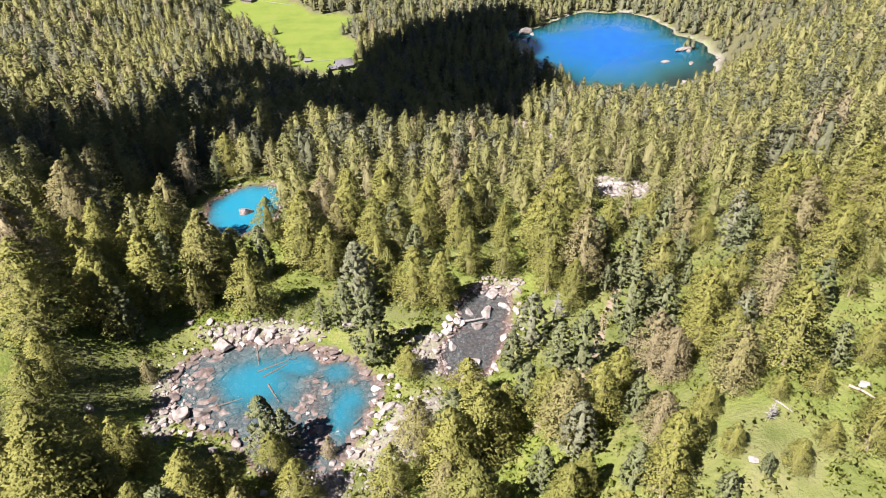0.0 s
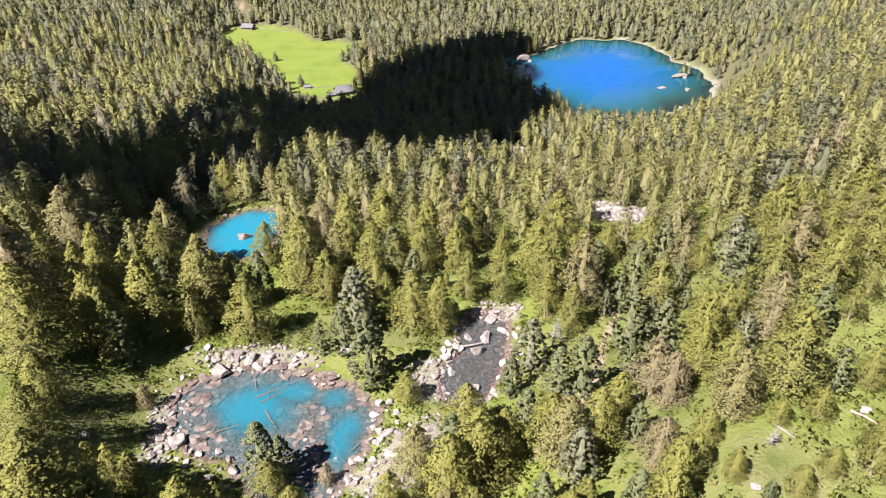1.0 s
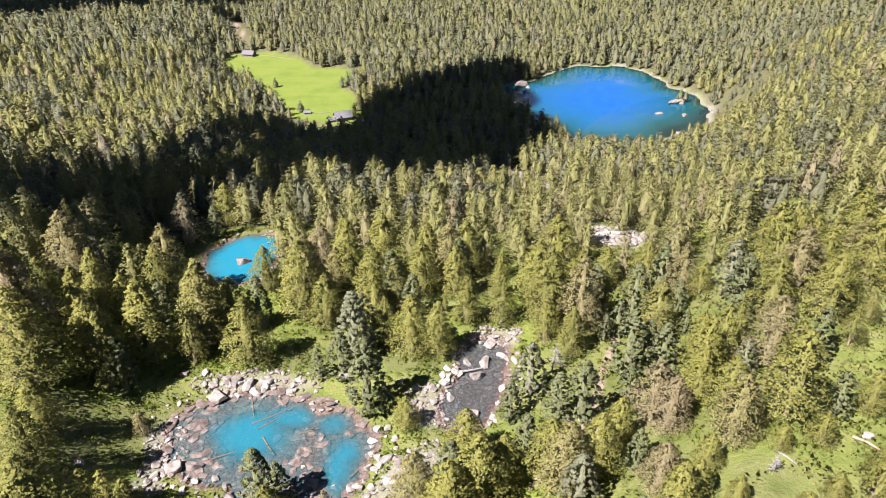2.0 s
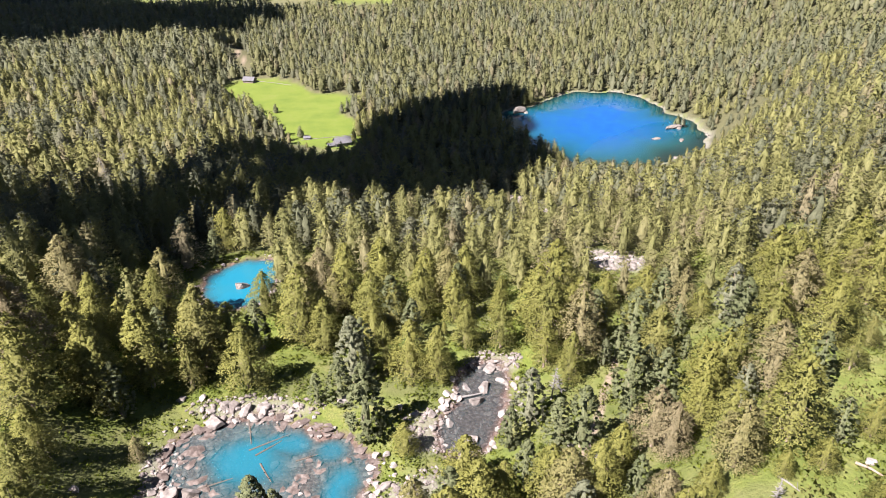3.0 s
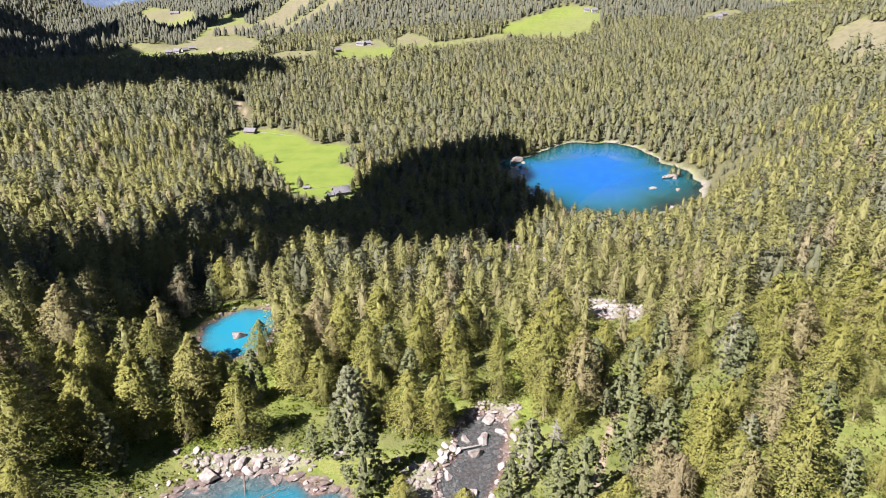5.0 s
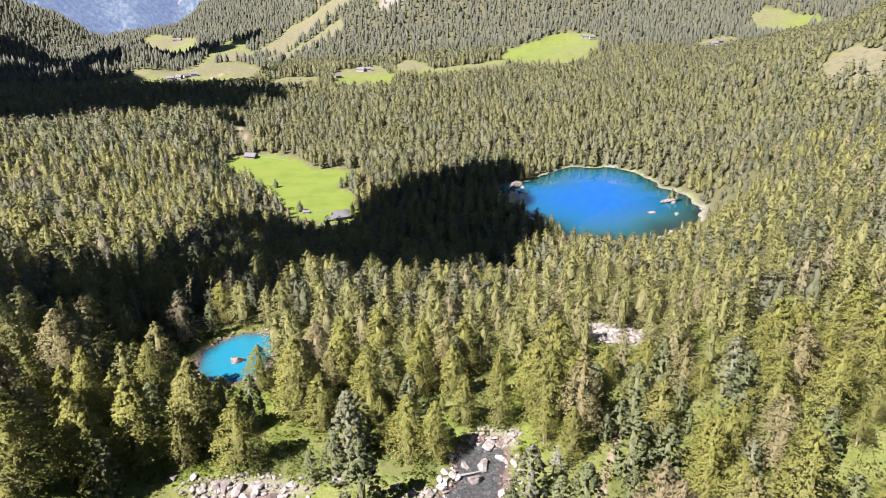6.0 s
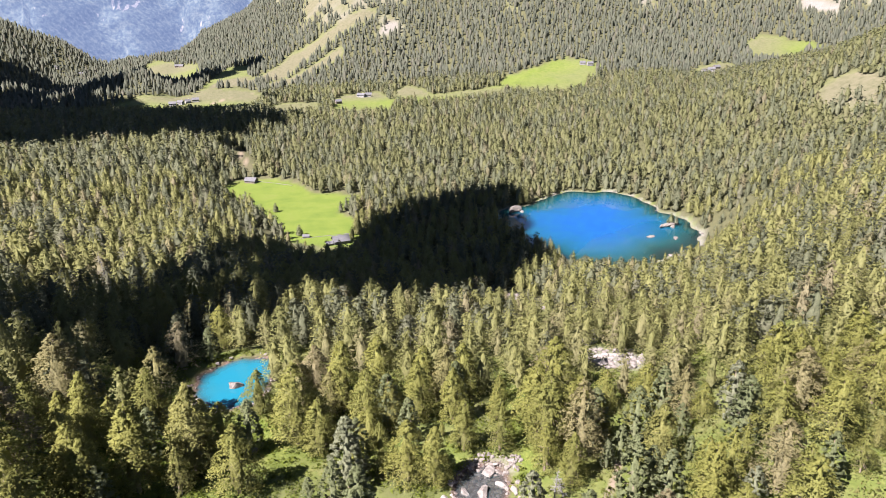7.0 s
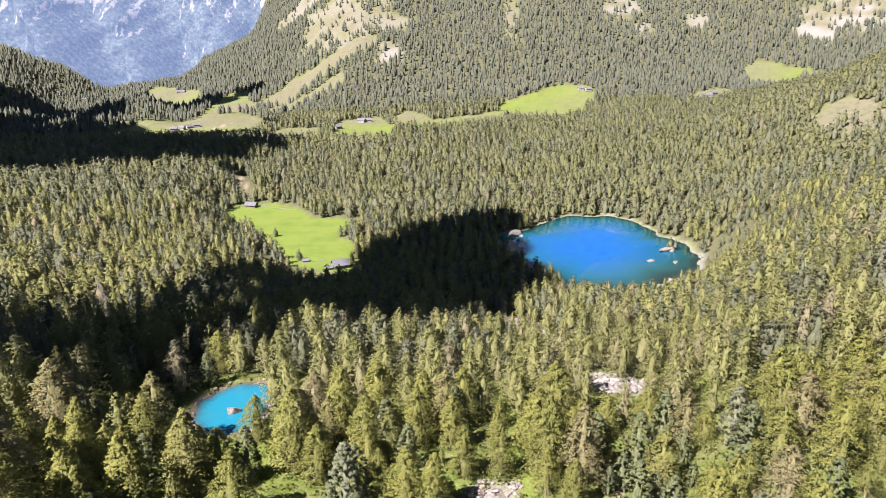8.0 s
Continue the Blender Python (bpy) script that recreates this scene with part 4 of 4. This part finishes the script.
x, y, rng = inside(POND, 5200, 31, -19, 1.5)
stones("pond_bed_stones", BROWN_STONE, x, y, 0.4 + 2.3 * rng.uniform(0, 1, len(x)) ** 2.2, 0.22, 0.03, "brown and grey slabs on the bed of the pond", 401)
x, y, rng = inside(STREAM, 2600, 32, -10, 1.5)
stones("stream_bed_stones", BROWN_STONE, x, y, 0.3 + 1.3 * rng.uniform(0, 1, len(x)) ** 2.2, 0.36, 0.05, "reddish brown stones on the bed of the stream", 411)
x, y, rng = inside(TARN, 500, 33, -4, 1.2)
stones("tarn_bed_stones", BROWN_STONE, x, y, 0.3 + 1.3 * rng.uniform(0, 1, len(x)) ** 2, 0.5, 0.1, "brown stones round the rim of the tarn", 421)
x, y, rng = inside(LAKE, 4500, 34, -2.0, 2.6)
stones("lake_shore_stones", STONE, x, y, 0.5 + 2.2 * rng.uniform(0, 1, len(x)) ** 3, 0.6, 0.1, "pale stones along the shore of the lake", 431)
for n, (name, label) in enumerate((("scree", "pale scree boulders spilling down a gap in the wood"), ("shore_rubble", "pale rubble between pond, stream and shrubs"))):
    zones = (SCREE, ROCKY)[n]
    rng = np.random.default_rng(441 + n)
    xs, ys = [], []
    for ox, oy, rx, ry, turn in zones:
        m = int(rx * ry * (2.6 if n == 0 else 5))
        a, d = rng.uniform(0, 6.28, m), np.sqrt(rng.uniform(0, 1, m)) * 1.15
        c, s = math.cos(radians(turn)), math.sin(radians(turn))
        u, v = rx * d * np.cos(a), ry * d * np.sin(a)
        xs.append(ox + u * c - v * s)
        ys.append(oy + u * s + v * c)
    x, y = np.concatenate(xs), np.concatenate(ys)
    stones(name, STONE, x, y, 0.35 + (2.2 if n == 0 else 1.1) * rng.uniform(0, 1, len(x)) ** 3, 0.7, 0.12, label, 451 + 10 * n)

LOGS = [(-44.4, 121.3, -41.5, 112.2), (-41.6, 110.4, -33.7, 115.3), (-39.9, 108.9, -35.1, 113.4), (-50.3, 99.2, -42.9, 102.7), (-38.3, 106.7, -34.9, 101.7),
        (-31.0, 107.4, -26.7, 109.3), (-18.7, 95.8, -14.7, 100.8), (-37.4, 118.6, -35.2, 115.8)]
rng = np.random.default_rng(13)


def log(ax, ay, bx, by, r, lift_a, lift_b, label, mat=DEADWOOD):
    a = np.array((ax, ay, top_of(ax, ay) + lift_a))
    b = np.array((bx, by, top_of(bx, by) + lift_b))
    if mat is SUNKEN:
        a[2] = b[2] = POND["level"] - 0.1
    m = (a + b) / 2 + np.array((0, 0, 0.03)) + rng.normal(0, 0.12, 3) * (1, 1, 0)
    rods = [rod([a, m, b], [r, r * 0.85, r * 0.55], 8)]
    for k in range(3):
        u = rng.uniform(0.3, 0.95)
        p = a + (b - a) * u
        rods.append(rod([p, p + rng.normal(0, 0.45, 3) + (0, 0, 0.25)], [r * 0.3, r * 0.1], 4))
    v, f = join_rods(rods)
    return tagged(new("fallen_log", mesh_from("fallen_log", v, f, mat)), label, "log", "drift logs")


for ax, ay, bx, by in LOGS:
    log(ax, ay, bx, by, 0.26, 0.4, 0.25, "sodden brown log lying half sunk in the turquoise pond", SUNKEN)
log(3.9, 127.1, 9.2, 128.8, 0.28, 0.5, 0.7, "bleached log lodged against boulders in the stream")
log(64.5, 80.0, 67.5, 77.5, 0.26, 0.3, 0.3, "reddish fallen log lying on the grassy slope", BARK)
log(51.0, 77.0, 53.0, 74.0, 0.18, 0.2, 0.2, "grey fallen log on the dry grass")


def snag(x, y, h, seed, lean, label):
    ob = new("dead_tree", None)
    ob.matrix_basis = Matrix.Translation((x, y, top_of(x, y))) @ Matrix.Rotation(lean, 4, "Y")
    part("trunk", trunk_mesh(seed, h, DEADWOOD, 46, True), ob)
    return tagged(ob, label, "dead tree", "dead trees")


for n, (sx, sy, h, lean) in enumerate([(24.6, 123.5, 10, 0.05), (27.2, 125.5, 7, -0.25), (-147.1, 284.9, 20, -0.15), (-133.8, 274.9, 12, 0.1), (-110.2, 196.4, 15, -0.05), (26.6, 89.2, 11, 0.0), (48.8, 72.5, 4, 0.03), (-87, 113.5, 15, 0.05)]):
    snag(sx, sy, h, 500 + n, lean, "bare grey dead tree with broken branches")

# ---------- shrubs ----------


def shrubs(name, n, r0, r1, seed, big):
    rng = np.random.default_rng(seed)
    az, r = np.radians(rng.uniform(-50, 48, n)), np.sqrt(rng.uniform(r0 ** 2, r1 ** 2, n))
    x, y = r * np.sin(az), r * np.cos(az)
    wet = np.zeros(n, bool)
    for p, m in ((POND, 1.5), (STREAM, 1.2), (TARN, 1.0)):
        wet |= past_rim(p, x, y) < m
    wet &= near_spot(x, y, -26.8, 116.8, 2.6, 2.2) < 0.5
    patch = rough_land(x, y, 11, 91) + 0.5 * rough_land(x, y, 4, 92)
    ok = ~wet & (patch > -0.6) & (open_at(x, y, ROCKY) < 0.75) & (open_at(x, y, SCREE) < 0.3) & ((open_at(x, y, DRY) < 0.35) | (rng.uniform(0, 1, n) < 0.12))
    x, y = x[ok], y[ok]
    m, per = len(x), 12
    size = big * (0.4 + 1.1 * rng.uniform(0, 1, m) ** 2)
    z = land(x, y)
    d = rng.normal(0, 1, (m, per, 3))
    d[..., 2] = np.abs(d[..., 2]) * 0.8 + 0.1
    d /= np.linalg.norm(d, axis=2, keepdims=True)
    c = np.stack([x, y, z], 1)[:, None, :] + d * size[:, None, None] * (1, 1, 0.55)
    l = np.repeat(size, per) * rng.uniform(0.4, 0.7, m * per)
    v = tufts(rng, c.reshape(-1, 3), d.reshape(-1, 3), l * 0.8, l * 0.36)
    up = np.repeat((d * (1, 1, 0.6) + (0, 0, 0.6) + rng.normal(0, 0.25, d.shape)).reshape(-1, 3), 3, 0)
    tri = v.reshape(-1, 3, 3)
    flip = np.sum(np.cross(tri[:, 1] - tri[:, 0], tri[:, 2] - tri[:, 0]) * up[::3], axis=1) < 0
    tri[flip] = tri[flip][:, [0, 2, 1]]
    v = tri.reshape(-1, 3)
    v = np.concatenate([v, up / np.linalg.norm(up, axis=1, keepdims=True), np.zeros((len(v), 1))], 1)
    tint = np.repeat(np.clip(0.4 + 0.35 * rough_land(x, y, 14, 93) + 0.45 * smooth(12, 40, x) + rng.normal(0, 0.12, m), 0, 1), per * 3)
    return tagged(new(name, loose(name, v, SHRUB, {"tint": tint})), "bright green juniper and bilberry shrubs on the slope", "shrubs", kind="stuff")


shrubs("undergrowth", 26000, 45, 222, 61, 1.0)


# ---------- huts and farmsteads ----------
SLATE = plain_material("slate_roof", (0.05, 0.048, 0.053), 0.8, 0.16, 1.2)
STONE_WALL = plain_material("rubble_wall", (0.055, 0.05, 0.044), 0.9, 0.4, 2.0)
WHITE_WALL = plain_material("whitewashed_wall", (0.17, 0.163, 0.152), 0.9, 0.15, 1.0)
TIMBER = plain_material("brown_timber", (0.075, 0.045, 0.028), 0.8, 0.4, 2.5)
DARK_GLASS = plain_material("dark_window", (0.03, 0.035, 0.04), 0.2, 0.1, 1.0)


def box(v0, v1):
    (a, b, c), (d, e, f) = v0, v1
    v = np.array([(a, b, c), (d, b, c), (d, e, c), (a, e, c), (a, b, f), (d, b, f), (d, e, f), (a, e, f)], float)
    q = np.array([(0, 3, 2, 1), (4, 5, 6, 7), (0, 1, 5, 4), (1, 2, 6, 5), (2, 3, 7, 6), (3, 0, 4, 7)])
    return v, q


def house(name, x, y, long, wide, wall_h, rise, turn, wall, roof, label, chimney=False, windows=3):
    """A gabled house; its length runs along its own x."""
    ob = new(name, None)
    ob.matrix_basis = Matrix.Translation((x, y, top_of(x, y) - 0.3)) @ Matrix.Rotation(radians(turn), 4, "Z")
    L, W, h = long / 2, wide / 2, wall_h + 0.3
    v, f = box((-L, -W, 0), (L, W, h))
    me = mesh_from("wall", v, f, wall)
    part("wall", me, ob)
    for s in (-1, 1):
        gv = np.array([(s * L, -W, h), (s * L, W, h), (s * L, 0, h + rise), (s * (L - 0.35), -W, h), (s * (L - 0.35), W, h), (s * (L - 0.35), 0, h + rise)], float)
        gf = np.array([(0, 1, 2), (5, 4, 3), (0, 3, 4), (0, 4, 1), (1, 4, 5), (1, 5, 2), (2, 5, 3), (2, 3, 0)])
        part("gable", mesh_from("gable", gv, gf, wall), ob)
        e, t, k = 0.7, 0.22, (W + 0.7) / W
        top, low = h + rise + 0.05, h + rise - rise * k + 0.05
        rv = np.array([(-L - e, 0, top), (L + e, 0, top), (L + e, s * W * k, low), (-L - e, s * W * k, low)], float)
        rv = np.concatenate([rv, rv + (0, 0, t)])
        rf = np.array([(0, 3, 2, 1), (4, 5, 6, 7), (0, 1, 5, 4), (1, 2, 6, 5), (2, 3, 7, 6), (3, 0, 4, 7)])
        part("roof_slope", mesh_from("roof_slope", rv, rf, roof), ob)
    v, f = box((-L - 0.05, -0.6, 0.2), (-L - 0.01, 0.6, 2.2))
    door = part("door", mesh_from("door", v, f, TIMBER), ob)
    v, f = box((-L - 0.12, 0.4, 1.15), (-L - 0.05, 0.48, 1.25))
    part("door_handle", mesh_from("door_handle", v, f, DARK_GLASS), door, "dark iron handle")
    v, f = box((-0.4, -0.06, 0), (0.4, 0, 0.9))
    pane = mesh_from("window", v, f, DARK_GLASS)
    bars = [box(*c) for c in (((-0.5, -0.09, -0.1), (0.5, -0.01, 0)), ((-0.5, -0.09, 0.9), (0.5, -0.01, 1.0)), ((-0.5, -0.09, 0), (-0.4, -0.01, 0.9)), ((0.4, -0.09, 0), (0.5, -0.01, 0.9)))]
    rim = mesh_from("window_frame", *join_rods(bars), TIMBER)
    for n in range(windows):
        w = part("window", pane, ob)
        w.location = (-L + long * (n + 1) / (windows + 1), -W - 0.01, wall_h * 0.5)
        part("window_frame", rim, w, "brown wooden frame")
    if chimney:
        v, f = box((L * 0.4, 0.3, h), (L * 0.4 + 0.8, 1.1, h + rise + 1.1))
        part("chimney", mesh_from("chimney", v, f, wall), ob)
    return tagged(ob, label, "house")


house("alpine_hut", -78.3, 513, 12, 8.5, 2.8, 3.2, 24, STONE_WALL, SLATE, "long stone alpine hut with a grey slate roof beside the meadow")
# added block that stands in for the white gable end of the hut
house("gable_block", -86.5, 508, 4.5, 3.5, 1.9, 1.2, 24, WHITE_WALL, SLATE, "added low whitewashed block in place of the hut's white gable end", windows=1)
house("barn", -195, 697, 11, 8, 2.6, 2.6, -12, TIMBER, SLATE, "brown timber barn with a pale slate roof at the meadow's end")
house("shed", -108.1, 527.3, 4.5, 3, 1.5, 0.9, 5, WHITE_WALL, SLATE, "low pale stone shed beside a pine on the meadow", windows=1)
FARMS = [(-464, 1219, 13, 10), (-453, 1228, 12, -15), (-671, 1833, 17, 10), (-444, 1239, 11, 40), (-433, 1246, 13, 20), (-509, 1491, 12, 15), (-140, 1246, 16, -20), (-128, 1252, 12, 5),
         (-172, 1184, 12, 30), (275, 1391, 12, 0), (288, 1384, 13, 10), (-658, 1822, 13, -10), (479, 1290, 16, 15), (490, 1294, 14, -10), (504, 1307, 13, 20), (-906, 1809, 16, 10), (-958, 1790, 15, -20)]
for n, (fx, fy, size, turn) in enumerate(FARMS):
    house("farmhouse", fx, fy, size * 0.85, size * 0.58, 4.2, 2.8, turn, WHITE_WALL if n % 3 < 2 else TIMBER, SLATE, "whitewashed farmhouse with a grey slate roof on the pasture" if n % 3 < 2 else "brown timber farmhouse with a grey slate roof", chimney=True)


def wall_line(pts, label):
    rods = []
    for (ax, ay), (bx, by) in zip(pts, pts[1:]):
        a, b = np.array((ax, ay, top_of(ax, ay) + 0.15)), np.array((bx, by, top_of(bx, by) + 0.15))
        rods.append(rod([a, (a + b) / 2, b], [0.22, 0.28, 0.2], 6))
    v, f = join_rods(rods)
    return tagged(new("field_wall", mesh_from("field_wall", v, f, STONE_WALL)), label, "wall")


wall_line([(-112, 524), (-98, 528), (-84, 531), (-72, 536)], "low dry-stone wall along the meadow edge")
wall_line([(-190, 700), (-172, 694), (-150, 683)], "low dry-stone wall beside the barn")


# ---------- clouds placed above, out of sight, to shade the land ---------------
CLOUD_WHITE = plain_material("cloud_white", (0.85, 0.86, 0.88), 1.0, 0.05, 0.01)


def cloud(height, puffs, overhead=False):
    """A fair-weather cloud of lumpy puffs, over the ground places (x, y, reach) as the sun sees them,
    or straight over them."""
    rows, cols = 12, 20
    u, v = np.meshgrid(np.linspace(0, math.pi, rows), np.linspace(0, 2 * math.pi, cols, endpoint=False), indexing="ij")
    ball = np.stack([np.sin(u) * np.cos(v), np.sin(u) * np.sin(v), np.cos(u)], -1).reshape(-1, 3)
    parts = []
    for x, y, r in puffs:
        z = float(land(x, y))
        at = np.array((x, y, z + 8)) + np.array(SUN_DIR) * (height - z) / SUN_DIR.z
        if overhead:
            at = np.array((x, y, height + 0.35 * r))
        lump = 1 + 0.10 * rough_land(ball[:, 0] * r + x, ball[:, 1] * r + ball[:, 2] * 37 + y, r * 0.45, 81)
        parts.append((ball * lump[:, None] * r * 1.06 * (1, 1, 0.85) + at, grid_faces(rows, cols, True)))
    vv, ff = join_rods(parts)
    return tagged(new("cloud", mesh_from("cloud", vv, ff, CLOUD_WHITE, True)), "lumpy white cloud placed out of view for its shade or mirror image", "cloud", kind="structure")


cloud(760, [(-50, 518, 20), (-30, 556, 23), (-6, 588, 28), (20, 606, 31), (46, 632, 30), (-8, 532, 44), (28, 560, 38), (0, 470, 46), (35, 500, 36), (55, 460, 24), (-45, 470, 34),
            (-75, 468, 24), (-95, 440, 20), (-120, 442, 17), (-60, 420, 30), (-25, 410, 36), (12, 420, 34), (38, 420, 20), (-92, 395, 21), (-65, 375, 22), (-30, 365, 26), (2, 370, 25), (22, 385, 18),
            (-45, 335, 20), (-16, 330, 20), (9, 336, 14), (-40, 303, 13), (-16, 302, 14), (-66, 322, 15)])
cloud(900, [(-700, 1200, 95), (-830, 1350, 95), (-640, 1330, 50), (-710, 1480, 105), (-570, 1480, 62), (-900, 1550, 70), (-500, 1565, 44), (-440, 1640, 38), (-350, 1170, 22), (-300, 1230, 16), (-580, 1210, 52), (-470, 1150, 48), (-390, 1120, 40)])
cloud(820, [(-440, 690, 55), (-480, 770, 70), (-390, 800, 55), (-330, 850, 48), (-280, 890, 36), (-540, 700, 60), (-560, 900, 75), (-470, 900, 70), (-390, 900, 60), (-320, 930, 48), (-255, 960, 36), (-520, 1000, 50), (-430, 1010, 40), (-640, 1020, 70), (-262, 800, 16), (-232, 775, 12), (-560, 800, 45), (-640, 860, 60),
            (-345, 775, 34), (-295, 812, 24), (-250, 845, 20), (-330, 1040, 42), (-265, 1060, 26), (-225, 930, 18), (-215, 1010, 20), (-400, 720, 36)])

# unseen small puffs, added to dapple shade over the slopes about the tarn
rng = np.random.default_rng(17)
cloud(640, [(float(rng.uniform(-130, -52)), float(rng.uniform(215, 405)), float(rng.uniform(6.5, 12.5))) for k in range(64)]
      + [(float(rng.uniform(-150, -88)), float(rng.uniform(172, 255)), float(rng.uniform(6, 10.5))) for k in range(26)])

# white clouds high over the mountains beyond the lake, which the water mirrors
cloud(980, [(800, 2900, 230), (950, 2850, 300), (1120, 2800, 320), (1400, 2700, 330), (1000, 3050, 260), (1250, 2950, 340), (1600, 2500, 340)], True)
cloud(930, [(120, 3100, 200), (-60, 3150, 240), (250, 3250, 170)], True)

# ---------- the far side of the main valley ----------


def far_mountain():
    """The distant mountain wall: a plain backdrop beyond all the rest, its blue air put in as glow."""
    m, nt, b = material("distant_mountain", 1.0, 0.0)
    fine = world_noise(nt, 0.05, 8, 0.8)
    geo = nt.nodes.new("ShaderNodeNewGeometry")
    mp = add(nt, "ShaderNodeMapping", Scale=(0.02, 0.006, 0.005), Rotation=(0.0, 0.55, 0.0))
    nt.links.new(geo.outputs["Position"], mp.inputs["Vector"])
    gully = add(nt, "ShaderNodeTexNoise", Scale=1.0, Detail=8.0, Roughness=0.65)
    nt.links.new(mp.outputs[0], gully.inputs["Vector"])
    xyz = nt.nodes.new("ShaderNodeSeparateXYZ")
    nt.links.new(geo.outputs["Position"], xyz.inputs[0])
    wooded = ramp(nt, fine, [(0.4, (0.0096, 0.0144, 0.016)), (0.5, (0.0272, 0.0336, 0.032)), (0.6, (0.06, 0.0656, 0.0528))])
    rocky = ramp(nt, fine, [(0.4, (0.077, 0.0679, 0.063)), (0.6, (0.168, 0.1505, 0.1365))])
    high = gain(nt, xyz.outputs[2], -50, 320)
    edge = nt.nodes.new("ShaderNodeMath")
    edge.operation = "MULTIPLY_ADD"
    edge.inputs[1].default_value = 0.17
    nt.links.new(high, edge.inputs[0])
    nt.links.new(gully.outputs[0], edge.inputs[2])
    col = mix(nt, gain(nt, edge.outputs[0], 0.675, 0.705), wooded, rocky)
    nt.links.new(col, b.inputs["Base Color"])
    # a weak blue glow in the material stands in for haze
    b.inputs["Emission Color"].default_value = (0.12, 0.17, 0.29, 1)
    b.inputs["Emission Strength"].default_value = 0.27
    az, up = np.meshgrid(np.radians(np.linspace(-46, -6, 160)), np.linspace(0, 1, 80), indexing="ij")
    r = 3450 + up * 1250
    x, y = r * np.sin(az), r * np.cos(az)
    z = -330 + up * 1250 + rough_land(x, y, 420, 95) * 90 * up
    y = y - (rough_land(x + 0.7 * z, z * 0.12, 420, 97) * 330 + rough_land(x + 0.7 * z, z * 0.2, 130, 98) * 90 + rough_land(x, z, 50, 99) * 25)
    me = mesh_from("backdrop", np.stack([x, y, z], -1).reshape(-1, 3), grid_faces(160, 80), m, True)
    return tagged(new("backdrop_mountain", me), "backdrop mountain wall with a glowing blue haze tint and pale rock gullies", "mountain", kind="structure")


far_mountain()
